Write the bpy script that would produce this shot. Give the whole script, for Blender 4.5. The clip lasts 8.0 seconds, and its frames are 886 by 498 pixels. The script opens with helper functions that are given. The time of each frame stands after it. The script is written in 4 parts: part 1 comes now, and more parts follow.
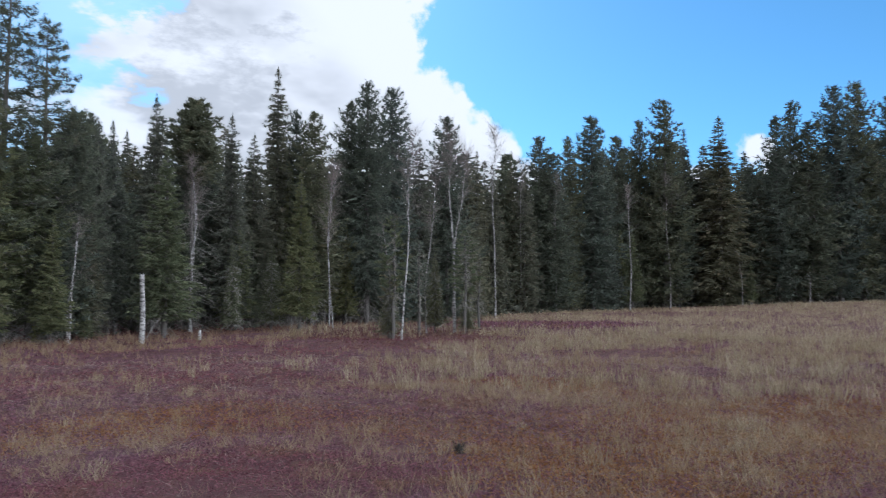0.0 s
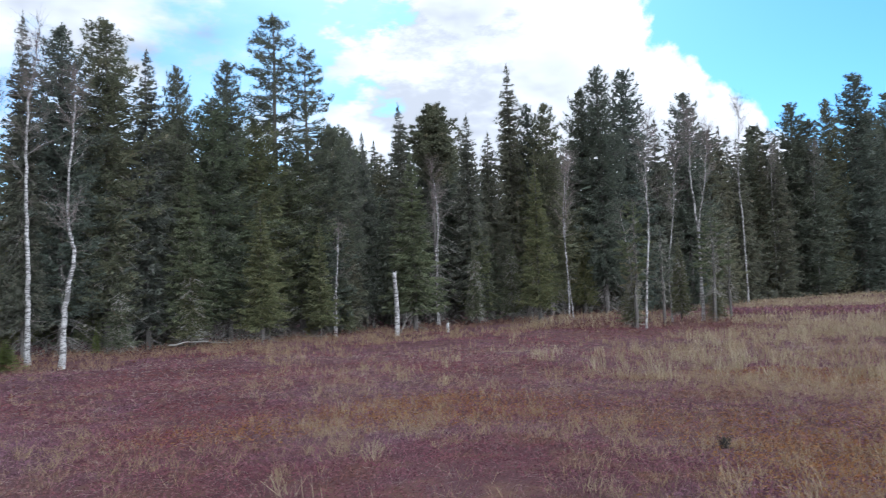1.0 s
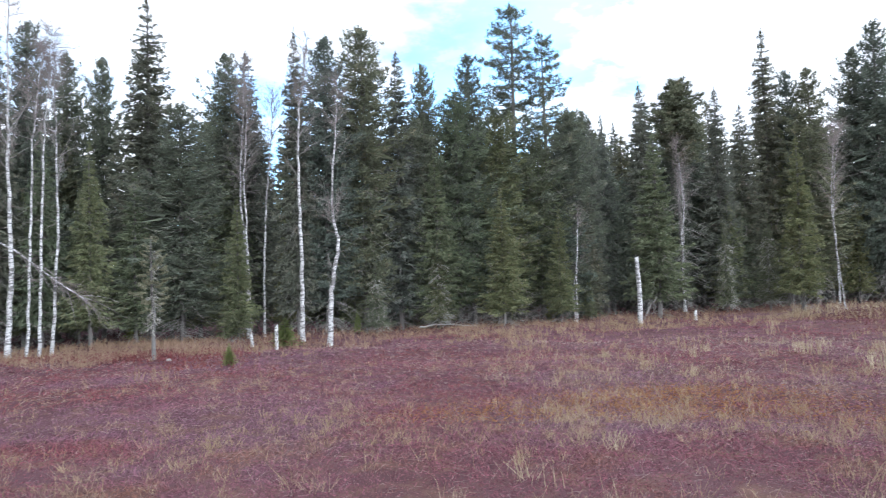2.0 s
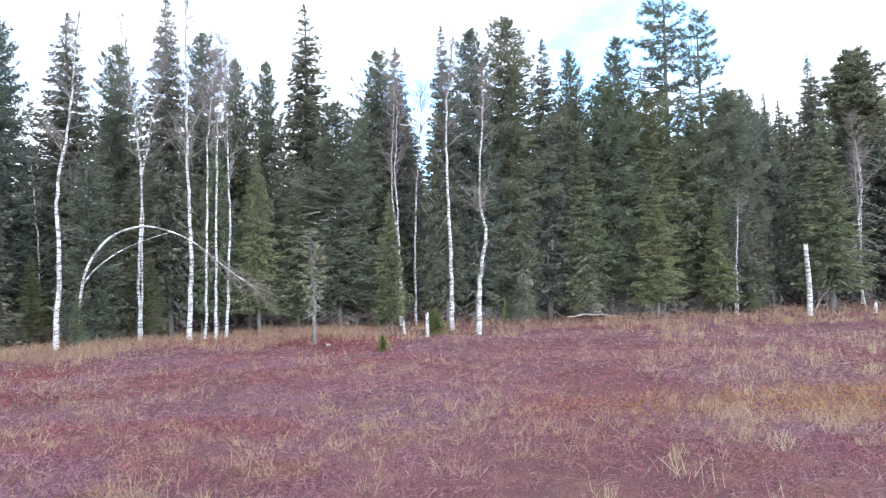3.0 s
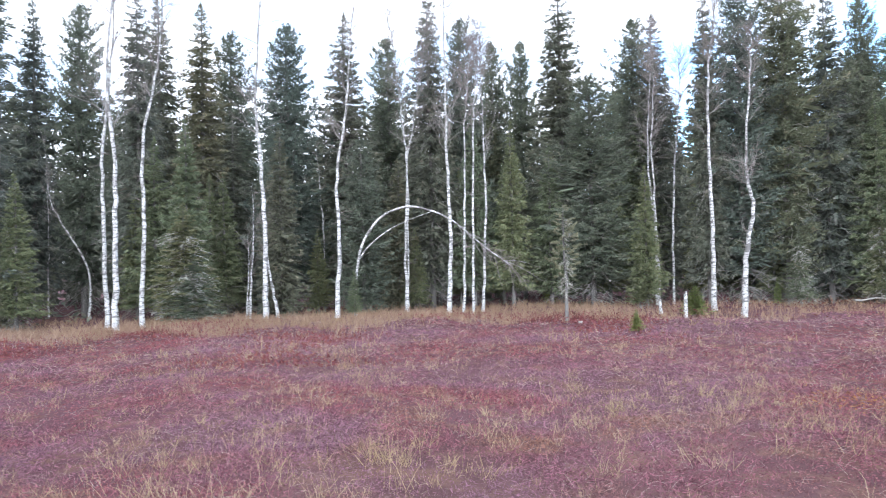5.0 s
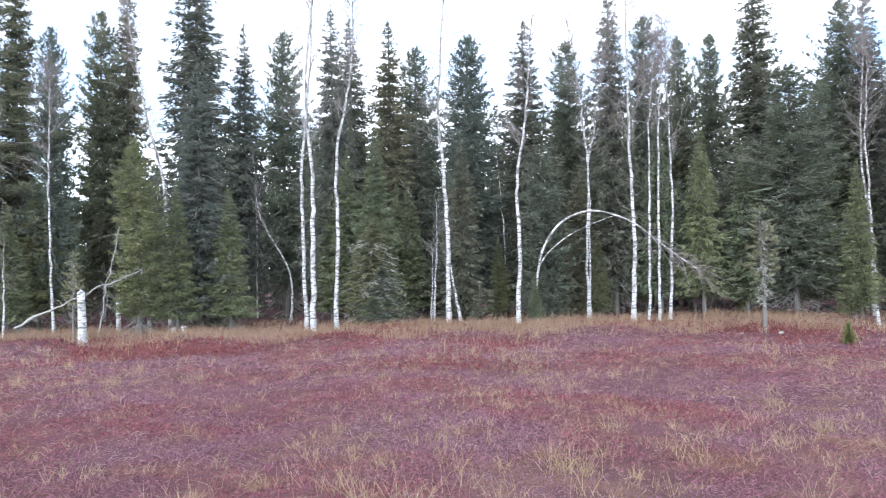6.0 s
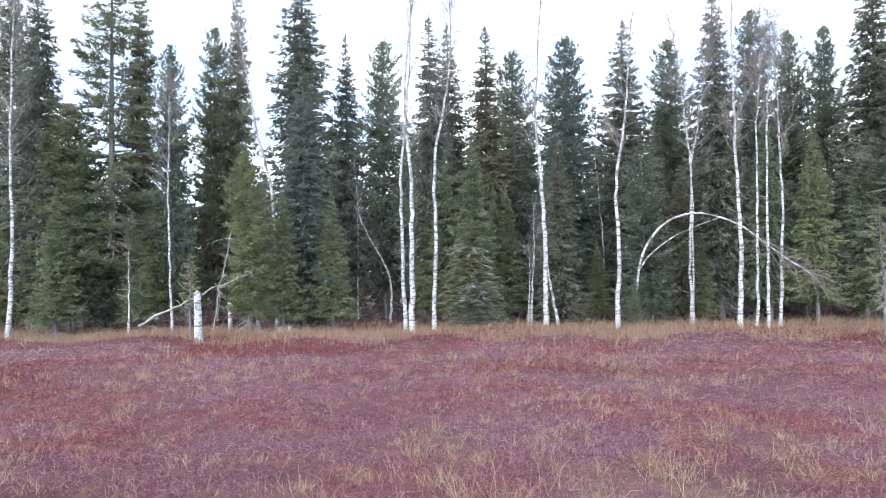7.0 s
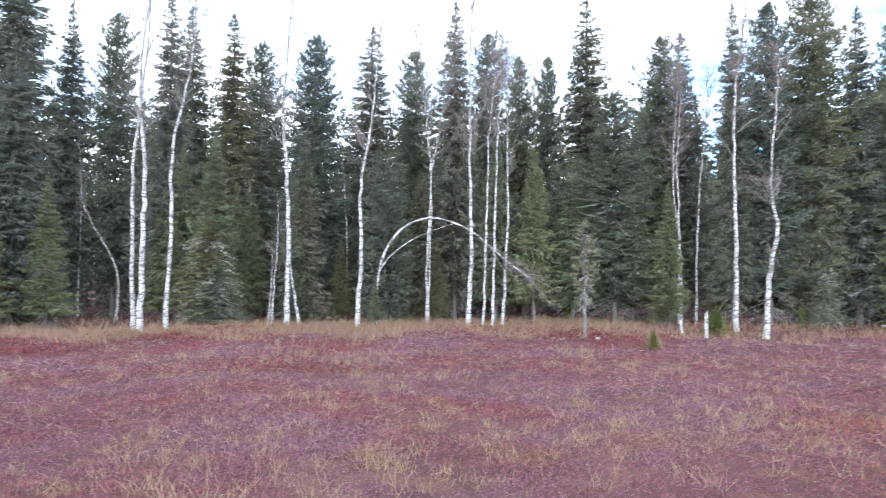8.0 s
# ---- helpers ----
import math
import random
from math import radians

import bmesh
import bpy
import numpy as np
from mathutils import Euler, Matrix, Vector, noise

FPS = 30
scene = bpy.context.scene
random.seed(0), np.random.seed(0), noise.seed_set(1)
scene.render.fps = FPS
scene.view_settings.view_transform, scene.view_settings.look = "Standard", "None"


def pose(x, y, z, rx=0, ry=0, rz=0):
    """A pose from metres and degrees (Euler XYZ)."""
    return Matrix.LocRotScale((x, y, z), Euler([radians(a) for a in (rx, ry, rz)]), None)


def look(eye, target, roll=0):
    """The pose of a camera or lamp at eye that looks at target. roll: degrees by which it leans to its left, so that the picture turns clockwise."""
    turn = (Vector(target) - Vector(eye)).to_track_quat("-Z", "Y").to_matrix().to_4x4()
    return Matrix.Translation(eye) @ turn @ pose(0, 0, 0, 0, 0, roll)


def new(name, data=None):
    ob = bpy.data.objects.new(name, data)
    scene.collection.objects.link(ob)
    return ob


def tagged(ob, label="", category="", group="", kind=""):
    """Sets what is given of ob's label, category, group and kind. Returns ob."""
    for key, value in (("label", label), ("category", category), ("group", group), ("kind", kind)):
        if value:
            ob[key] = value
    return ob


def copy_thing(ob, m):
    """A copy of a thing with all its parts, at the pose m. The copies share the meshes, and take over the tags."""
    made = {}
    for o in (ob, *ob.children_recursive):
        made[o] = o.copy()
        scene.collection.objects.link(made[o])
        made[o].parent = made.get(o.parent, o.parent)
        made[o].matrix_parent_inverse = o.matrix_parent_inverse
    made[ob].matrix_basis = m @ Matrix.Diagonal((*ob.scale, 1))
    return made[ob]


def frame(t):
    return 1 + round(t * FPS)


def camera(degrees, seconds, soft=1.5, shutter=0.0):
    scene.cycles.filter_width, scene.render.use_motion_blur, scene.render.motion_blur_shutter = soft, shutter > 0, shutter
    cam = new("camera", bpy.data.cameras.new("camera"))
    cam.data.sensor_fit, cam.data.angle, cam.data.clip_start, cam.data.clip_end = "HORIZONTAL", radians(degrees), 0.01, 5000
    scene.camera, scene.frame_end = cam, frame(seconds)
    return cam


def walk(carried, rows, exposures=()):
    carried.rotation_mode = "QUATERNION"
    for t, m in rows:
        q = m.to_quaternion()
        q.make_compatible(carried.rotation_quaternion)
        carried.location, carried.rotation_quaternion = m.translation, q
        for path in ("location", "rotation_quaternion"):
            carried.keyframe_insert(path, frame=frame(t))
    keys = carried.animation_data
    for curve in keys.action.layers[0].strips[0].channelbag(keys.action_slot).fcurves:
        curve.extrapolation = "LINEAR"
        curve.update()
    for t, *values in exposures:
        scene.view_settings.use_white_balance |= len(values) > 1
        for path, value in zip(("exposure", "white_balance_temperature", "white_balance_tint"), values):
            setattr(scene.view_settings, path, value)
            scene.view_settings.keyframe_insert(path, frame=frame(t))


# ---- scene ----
cam = camera(62.9, 8.0, soft=1.0, shutter=0.16)
ROWS = [  # seconds, place, then pitch (90 is level), roll and yaw
    (0, 0.069, -0.089, 1.598, 93.68, -0.01, 0.00),
    (0.5, 0.010, -0.123, 1.596, 94.21, 1.06, 9.42),
    (1, -0.043, -0.095, 1.589, 93.27, 1.95, 18.53),
    (1.2, -0.075, -0.073, 1.592, 93.18, 2.05, 22.28),
    (1.5, -0.104, -0.054, 1.599, 93.38, 1.91, 27.34),
    (2, -0.043, -0.068, 1.600, 92.71, 1.76, 37.36),
    (2.2, -0.036, -0.069, 1.600, 92.54, 1.70, 40.47),
    (3.3, -0.051, -0.076, 1.601, 92.10, 1.38, 52.43),
    (3.5, -0.043, -0.069, 1.602, 91.96, 1.01, 55.14),
    (4, -0.057, -0.036, 1.604, 91.16, 0.49, 60.35),
    (5.3, -0.005, 0.054, 1.602, 91.52, 1.60, 72.93),
    (5.5, -0.027, 0.054, 1.610, 91.99, 1.64, 76.00),
    (5.7, -0.035, 0.056, 1.603, 92.03, 1.64, 79.23),
    (5.8, -0.040, 0.061, 1.598, 91.92, 1.58, 81.01),
    (6, -0.048, 0.071, 1.592, 91.72, 1.36, 83.35),
    (6.5, 0.004, 0.053, 1.603, 92.16, 0.89, 87.70),
    (7, 0.078, 0.048, 1.595, 92.13, 1.09, 90.97),
    (7.2, 0.132, 0.063, 1.591, 91.95, 1.20, 89.78),
    (7.5, 0.182, 0.116, 1.588, 91.48, 1.23, 83.74),
    (7.8, 0.174, 0.172, 1.590, 91.55, 0.42, 75.73),
    (8, 0.163, 0.207, 1.593, 91.89, -0.37, 71.28),
]
walk(cam, [(t, pose(x, y, z, a, b, c)) for t, x, y, z, a, b, c in ROWS], exposures=[
    (0.0, -1.08, 5620, 10.6), (0.5, -0.93, 5620, 10.6), (1.0, -0.75, 5620, 10.6), (1.5, -0.47, 5620, 10.6), (2.0, -0.12, 5620, 10.6), (3.3, 0.32, 5620, 10.6), (8.0, 0.30, 5620, 10.6)])

# ---------------------------------------------------------------- sky and sun
SUN_AZ, SUN_EL = radians(18), radians(38)      # azimuth counted from +y towards -x; the sun stands behind the cloud

world = bpy.data.worlds.new("sky")
scene.world = world
world.use_nodes = True


class Nodes:
    """Short hand for a node tree."""

    def __init__(self, tree):
        self.tree = tree
        tree.nodes.clear()

    def add(self, kind, values=(), **settings):
        node = self.tree.nodes.new(kind)
        for key, value in settings.items():
            setattr(node, key, value)
        for key, value in dict(values).items():
            self.feed(node.inputs[key], value)
        return node

    def feed(self, socket, value):
        if isinstance(value, bpy.types.NodeSocket):
            self.tree.links.new(value, socket)
        else:
            socket.default_value = value

    def math(self, op, a, b=0.0, clamp=False):
        return self.add("ShaderNodeMath", {0: a, 1: b}, operation=op, use_clamp=clamp).outputs[0]

    def ramp(self, value, low, high, to_low=0.0, to_high=1.0):
        node = self.add("ShaderNodeMapRange", {"Value": value, "From Min": low, "From Max": high, "To Min": to_low, "To Max": to_high})
        node.interpolation_type = "SMOOTHSTEP"
        return node.outputs[0]

    def noise(self, vector, scale, detail=4.0, rough=0.55):
        return self.add("ShaderNodeTexNoise", {"Vector": vector, "Scale": scale, "Detail": detail, "Roughness": rough}).outputs["Fac"]

    def mix(self, factor, a, b, blend="MIX"):
        node = self.add("ShaderNodeMix", data_type="RGBA", blend_type=blend)
        self.feed(node.inputs[0], factor)
        self.feed(node.inputs[6], a if isinstance(a, bpy.types.NodeSocket) else (*a, 1.0))
        self.feed(node.inputs[7], b if isinstance(b, bpy.types.NodeSocket) else (*b, 1.0))
        return node.outputs[2]


def heading(az, el):
    """Unit vector from degrees: azimuth from +y towards -x, and elevation."""
    a, e = radians(az), radians(el)
    return Vector((-math.sin(a) * math.cos(e), math.cos(a) * math.cos(e), math.sin(e)))


n = Nodes(world.node_tree)
way = n.add("ShaderNodeTexCoord").outputs["Generated"]
sky = n.add("ShaderNodeTexSky", sky_type="NISHITA", sun_disc=False, sun_elevation=SUN_EL, sun_rotation=-SUN_AZ, altitude=300, air_density=1.0, dust_density=0.6)
blue = n.mix(1.0, sky.outputs[0], (0.136, 0.240, 0.288), "MULTIPLY")
# the big cumulus bank: everything on one side of a great circle, with a billowing rim
rim = heading(6.2, 20.5).cross(heading(-4.6, 10.0)).normalized()
if rim.dot(heading(40, 15)) < 0:
    rim = -rim
side = n.add("ShaderNodeVectorMath", {0: way, 1: rim}, operation="DOT_PRODUCT").outputs["Value"]
puffs = n.noise(way, 13.0, 8.0, 0.58)
billow = n.math("MULTIPLY", n.math("SUBTRACT", puffs, 0.5), 0.20)
mass = side
for az, el, wide in ((9.5, 22.0, 7.4), (0.6, 13.6, 3.4), (-2.6, 10.0, 3.0), (-5.6, 8.0, 2.2), (-25.5, 8.0, 3.0), (-19.0, 6.5, 2.6)):
    near = n.add("ShaderNodeVectorMath", {0: way, 1: heading(az, el)}, operation="DOT_PRODUCT").outputs["Value"]
    puff = n.math("MULTIPLY", n.math("SUBTRACT", near, math.cos(radians(wide))), 1 / math.sin(radians(wide)))
    mass = n.math("MAXIMUM", mass, puff)
bank = n.ramp(n.math("ADD", mass, billow), -0.010, 0.012)
# thinner, broken cloud further round, with pale blue holes
stretched = n.add("ShaderNodeVectorMath", {0: way, 1: (1.0, 1.0, 2.2)}, operation="MULTIPLY").outputs["Vector"]
holes = n.ramp(n.noise(stretched, 4.5, 6.0, 0.6), 0.46, 0.60)
far_side = n.ramp(side, 0.26, 0.40)
solid = n.ramp(side, 0.60, 0.72, 1.0, 0.12)
holes = n.math("MULTIPLY", n.math("MULTIPLY", holes, far_side), solid)
holes = n.math("MULTIPLY", holes, 0.45)
ragged = n.math("MULTIPLY", n.math("SUBTRACT", n.noise(stretched, 8.0, 7.0, 0.62), 0.5), 0.045)
for az, el, inner, outer, depth in ((34, 15, 2.0, 9.0, 0.9), (51, 9, 1.0, 8.5, 0.8), (27, 20, 0.5, 5.5, 0.9), (85, 21, 0.5, 5.0, 0.35), (113, 13, 0.5, 8.0, 0.6)):
    near = n.add("ShaderNodeVectorMath", {0: way, 1: heading(az, el)}, operation="DOT_PRODUCT").outputs["Value"]
    gap = n.ramp(n.math("ADD", near, ragged), math.cos(radians(outer)), math.cos(radians(inner)))
    holes = n.math("MAXIMUM", holes, n.math("MULTIPLY", gap, depth))
cover = n.math("MULTIPLY", bank, n.math("SUBTRACT", 1.0, n.math("MULTIPLY", holes, 0.85)))
# sunlit billows are far brighter than the grey undersides
shade = n.ramp(n.noise(stretched, 3.2, 5.0, 0.5), 0.46, 0.72)
near_rim = n.ramp(side, 0.02, 0.12, 0.0, 1.0)
shade = n.math("MULTIPLY", n.math("MULTIPLY", shade, near_rim), n.ramp(side, 0.42, 0.62, 1.0, 0.35))
belly = n.add("ShaderNodeVectorMath", {0: way, 1: heading(18, 15.5)}, operation="DOT_PRODUCT").outputs["Value"]
belly = n.ramp(n.math("ADD", belly, ragged), math.cos(radians(8.0)), math.cos(radians(0.5)))
shade = n.math("MAXIMUM", shade, n.math("MULTIPLY", belly, 0.6))
cloud = n.mix(shade, (2.05, 2.05, 2.05), (0.80, 0.84, 0.90))
# unseen sky overhead and behind is filled in; a strong patch lights the trees
overhead = n.ramp(n.add("ShaderNodeSeparateXYZ", {0: way}).outputs[2], 0.45, 0.75)
# bright patch added out of view, to light the tree faces from the front
behind = n.ramp(n.add("ShaderNodeVectorMath", {0: way, 1: heading(-108, 13)}, operation="DOT_PRODUCT").outputs["Value"], 0.40, 0.80)
back = n.ramp(n.add("ShaderNodeVectorMath", {0: way, 1: heading(175, 15)}, operation="DOT_PRODUCT").outputs["Value"], 0.30, 0.75)
bright = n.math("MAXIMUM", overhead, n.math("MAXIMUM", behind, back))
cloud = n.mix(bright, cloud, (1.7, 1.7, 1.7))
cloud = n.mix(behind, cloud, (5.7, 5.7, 5.8))
cover = n.math("MAXIMUM", cover, bright)
above = n.mix(cover, blue, cloud)
shown = n.add("ShaderNodeBackground", {"Color": above, "Strength": 1.0})
n.add("ShaderNodeOutputWorld", {"Surface": shown.outputs[0]})

sun_data = bpy.data.lights.new("sun", "SUN")
sun_data.energy, sun_data.angle, sun_data.color = 0.9, radians(14), (1.0, 0.97, 0.93)
sun_ob = new("sun", sun_data)
sun_ob.matrix_world = look(heading(math.degrees(SUN_AZ), math.degrees(SUN_EL)) * 60, (0, 0, 0))

# ---------------------------------------------------------------- materials
def material(name):
    mat = bpy.data.materials.new(name)
    mat.use_nodes = True
    return mat, Nodes(mat.node_tree)


def finish(n, colour, rough=0.85, bump=None, bump_size=0.01, thin=0.0, spec=0.25):
    shader = n.add("ShaderNodeBsdfPrincipled", {"Base Color": colour, "Roughness": rough, "Specular IOR Level": spec})
    if bump is not None:
        shape = n.add("ShaderNodeBump", {"Height": bump, "Distance": bump_size, "Strength": 0.8})
        n.feed(shader.inputs["Normal"], shape.outputs[0])
    out = shader.outputs[0]
    if thin:
        through_leaf = n.add("ShaderNodeBsdfTranslucent", {"Color": colour})
        out = n.add("ShaderNodeMixShader", {0: thin, 1: out, 2: through_leaf.outputs[0]}).outputs[0]
    n.add("ShaderNodeOutputMaterial", {"Surface": out})


def needle_material(name, dark, light, dry, dryness=0.25):
    mat, n = material(name)
    island = n.add("ShaderNodeNewGeometry").outputs["Random Per Island"]
    tree = n.add("ShaderNodeObjectInfo").outputs["Random"]
    place = n.add("ShaderNodeTexCoord").outputs["Object"]
    clump = n.noise(place, 1.3, 3.0)
    fac = n.math("ADD", n.math("MULTIPLY", island, 0.55), n.math("MULTIPLY", n.ramp(clump, 0.3, 0.7), 0.45))
    colour = n.mix(fac, dark, light)
    colour = n.mix(n.math("MULTIPLY", n.ramp(n.noise(place, 2.6, 2.0), 0.55, 0.75), dryness), colour, dry)
    tone = n.mix(tree, (0.84, 0.93, 1.0), (1.12, 1.06, 0.84))
    colour = n.mix(1.0, colour, tone, "MULTIPLY")
    finish(n, colour, 0.6, thin=0.35, spec=0.3)
    return mat


SPRUCE = needle_material("spruce needles", (0.068, 0.072, 0.058), (0.196, 0.198, 0.146), (0.28, 0.245, 0.20), 0.7)
PINE = needle_material("stone pine needles", (0.062, 0.073, 0.056), (0.188, 0.205, 0.150), (0.27, 0.245, 0.195), 0.6)
YOUNG = needle_material("young conifer needles", (0.082, 0.095, 0.055), (0.232, 0.250, 0.138), (0.32, 0.30, 0.22), 0.5)
SAPLING = needle_material("sapling needles", (0.13, 0.155, 0.045), (0.25, 0.27, 0.085), (0.27, 0.25, 0.12), 0.3)
BOGPINE = needle_material("olive bog pine needles", (0.14, 0.142, 0.098), (0.29, 0.285, 0.20), (0.40, 0.385, 0.31), 0.8)
LICHEN = needle_material("lichen-grey needles", (0.085, 0.092, 0.056), (0.225, 0.232, 0.140), (0.38, 0.37, 0.29), 0.6)


def bark_material(name, dark, light, scale):
    mat, n = material(name)
    place = n.add("ShaderNodeTexCoord").outputs["Object"]
    long = n.add("ShaderNodeVectorMath", {0: place, 1: (1.0, 1.0, 0.25)}, operation="MULTIPLY").outputs["Vector"]
    flakes = n.noise(long, scale, 5.0)
    patches = n.noise(place, 1.7, 3.0)
    colour = n.mix(n.math("ADD", n.math("MULTIPLY", flakes, 0.6), n.math("MULTIPLY", patches, 0.4)), dark, light)
    finish(n, colour, 0.9, flakes, 0.02)
    return mat


BARK = bark_material("grey conifer bark", (0.06, 0.054, 0.048), (0.23, 0.215, 0.195), 22.0)
PEAT = bark_material("black peat", (0.022, 0.020, 0.018), (0.065, 0.055, 0.045), 18.0)
DEADWOOD = bark_material("lichen-grey dead wood", (0.12, 0.112, 0.10), (0.40, 0.385, 0.34), 14.0)
PALEWOOD = bark_material("dead limbs crusted with pale lichen", (0.20, 0.195, 0.165), (0.52, 0.51, 0.455), 11.0)
LIMB = bark_material("grey birch limbs", (0.15, 0.135, 0.125), (0.40, 0.38, 0.355), 9.0)
TWIG = bark_material("birch twigs", (0.12, 0.095, 0.085), (0.30, 0.26, 0.24), 9.0)


def birch_material():
    mat, n = material("white birch bark")
    place = n.add("ShaderNodeTexCoord").outputs["Object"]
    flat = n.add("ShaderNodeVectorMath", {0: place, 1: (1.0, 1.0, 1.8)}, operation="MULTIPLY").outputs["Vector"]
    banded = n.add("ShaderNodeVectorMath", {0: place, 1: (1.0, 1.0, 4.5)}, operation="MULTIPLY").outputs["Vector"]
    marks = n.ramp(n.noise(banded, 4.2, 5.0, 0.7), 0.51, 0.58)
    scars = n.ramp(n.noise(flat, 2.6, 4.0, 0.65), 0.54, 0.61)
    flecks = n.ramp(n.noise(banded, 13.0, 3.0, 0.6), 0.57, 0.62)
    marks = n.math("MAXIMUM", marks, flecks)
    grime = n.ramp(n.noise(place, 2.2, 5.0, 0.65), 0.38, 0.70)
    colour = n.mix(n.math("MULTIPLY", grime, 0.85), (0.52, 0.51, 0.485), (0.21, 0.195, 0.18))
    colour = n.mix(n.math("MULTIPLY", n.math("MAXIMUM", marks, scars), 0.80), colour, (0.055, 0.05, 0.045))
    finish(n, colour, 0.75, marks, 0.004)
    return mat


BIRCH = birch_material()


def zones(n, place):
    """Noise-broken share of straw (0 to 1) over the bog: more of it towards the east."""
    xyz = n.add("ShaderNodeSeparateXYZ", {0: place})
    wander = n.math("MULTIPLY", n.math("SUBTRACT", n.noise(place, 0.16, 4.0), 0.5), 26.0)
    east = n.math("ADD", xyz.outputs[0], wander)
    return n.ramp(east, -11.0, 6.0)


def bog_material():
    mat, n = material("bog of dwarf shrubs and moss")
    place = n.add("ShaderNodeTexCoord").outputs["Object"]
    straw = zones(n, place)
    big, mid, fine = n.noise(place, 0.45, 4.0), n.noise(place, 2.4, 4.0), n.noise(place, 55.0, 4.0, 0.7)
    # shade between the plants is put into this darker base colour
    colour = n.mix(n.ramp(big, 0.35, 0.65), (0.085, 0.040, 0.048), (0.125, 0.062, 0.076))
    colour = n.mix(n.math("MULTIPLY", n.ramp(mid, 0.45, 0.7), 0.6), colour, (0.20, 0.115, 0.075))
    tan = n.mix(n.ramp(mid, 0.35, 0.65), (0.155, 0.098, 0.070), (0.23, 0.16, 0.105))
    colour = n.mix(n.math("MULTIPLY", straw, 0.35), colour, tan)
    colour = n.mix(n.math("MULTIPLY", n.ramp(fine, 0.4, 0.75), 0.5), colour, (0.06, 0.032, 0.026))
    finish(n, colour, 0.95, n.math("ADD", fine, mid), 0.05, spec=0.1)
    return mat


BOG = bog_material()


def herb_material(name, colours, thin=0.25):
    mat, n = material(name)
    island = n.add("ShaderNodeNewGeometry").outputs["Random Per Island"]
    place = n.add("ShaderNodeTexCoord").outputs["Object"]
    drift = n.ramp(n.noise(place, 0.5, 3.0), 0.35, 0.65)
    colour = n.mix(island, colours[0], colours[1])
    colour = n.mix(drift, colour, n.mix(island, colours[2], colours[3]))
    finish(n, colour, 0.7, thin=thin, spec=0.2)
    return mat


STRAW = herb_material("dry sedge", ((0.36, 0.262, 0.150), (0.23, 0.160, 0.095), (0.38, 0.30, 0.19), (0.27, 0.195, 0.12)))
PALE = herb_material("bleached sedge", ((0.33, 0.25, 0.205), (0.24, 0.165, 0.15), (0.40, 0.33, 0.28), (0.29, 0.21, 0.195)))
BLEACH = herb_material("bleached sedge of the plain", ((0.40, 0.325, 0.205), (0.25, 0.185, 0.115), (0.44, 0.375, 0.255), (0.30, 0.235, 0.15)))
GOLD = herb_material("golden edge sedge", ((0.30, 0.205, 0.130), (0.22, 0.142, 0.092), (0.34, 0.25, 0.17), (0.20, 0.115, 0.082)))
RUST = herb_material("rusty dwarf birch leaves", ((0.15, 0.046, 0.040), (0.10, 0.032, 0.030), (0.16, 0.062, 0.046), (0.09, 0.036, 0.034)))
RED = herb_material("crimson bog leaves", ((0.19, 0.060, 0.056), (0.12, 0.040, 0.042), (0.21, 0.074, 0.062), (0.13, 0.046, 0.048)))


BEARD = herb_material("pale beard lichen", ((0.33, 0.325, 0.26), (0.21, 0.205, 0.16), (0.40, 0.395, 0.32), (0.26, 0.255, 0.20)), 0.15)
AMBER = herb_material("amber bog moss", ((0.32, 0.155, 0.055), (0.21, 0.090, 0.040), (0.31, 0.175, 0.075), (0.22, 0.105, 0.050)))


def heath_material():
    mat, n = material("mauve dwarf shrubs")
    island = n.add("ShaderNodeNewGeometry").outputs["Random Per Island"]
    place = n.add("ShaderNodeTexCoord").outputs["Object"]
    broad, patch = n.noise(place, 0.33, 3.0), n.noise(place, 1.5, 3.0)
    wine = n.mix(island, (0.084, 0.028, 0.034), (0.275, 0.090, 0.096))
    mauve = n.mix(island, (0.088, 0.040, 0.055), (0.282, 0.149, 0.188))
    brown = n.mix(island, (0.120, 0.056, 0.048), (0.260, 0.142, 0.108))
    colour = n.mix(n.math("MAXIMUM", n.ramp(broad, 0.39, 0.62), n.math("MULTIPLY", zones(n, place), 0.9)), wine, mauve)
    colour = n.mix(n.math("MULTIPLY", n.ramp(patch, 0.52, 0.68), 0.6), colour, brown)
    moss = n.mix(island, (0.150, 0.075, 0.036), (0.300, 0.175, 0.085))
    amber = n.ramp(n.noise(place, 0.75, 4.0), 0.50, 0.64)
    colour = n.mix(n.math("MULTIPLY", n.math("MULTIPLY", zones(n, place), amber), 0.65), colour, moss)
    finish(n, colour, 0.75, thin=0.2, spec=0.25)
    return mat


HEATH = heath_material()

# ---------------------------------------------------------------- building
def mesh_from(name, verts, faces, mats, smooth=False):
    """A mesh from an array of points and an array of triangles or quads."""
    verts, faces = np.asarray(verts, dtype=np.float32), np.asarray(faces, dtype=np.int32)
    me = bpy.data.meshes.new(name)
    me.vertices.add(len(verts))
    me.vertices.foreach_set("co", verts.ravel())
    corners = faces.shape[1]
    me.loops.add(faces.size)
    me.loops.foreach_set("vertex_index", faces.ravel())
    me.polygons.add(len(faces))
    me.polygons.foreach_set("loop_start", np.arange(0, faces.size, corners, dtype=np.int32))
    if smooth:
        me.polygons.foreach_set("use_smooth", np.ones(len(faces), dtype=bool))
    for mat in mats:
        me.materials.append(mat)
    me.update(calc_edges=True)
    return me


def part(name, me, parent=None, label=""):
    ob = new(name, me)
    ob.parent = parent
    return tagged(ob, label)


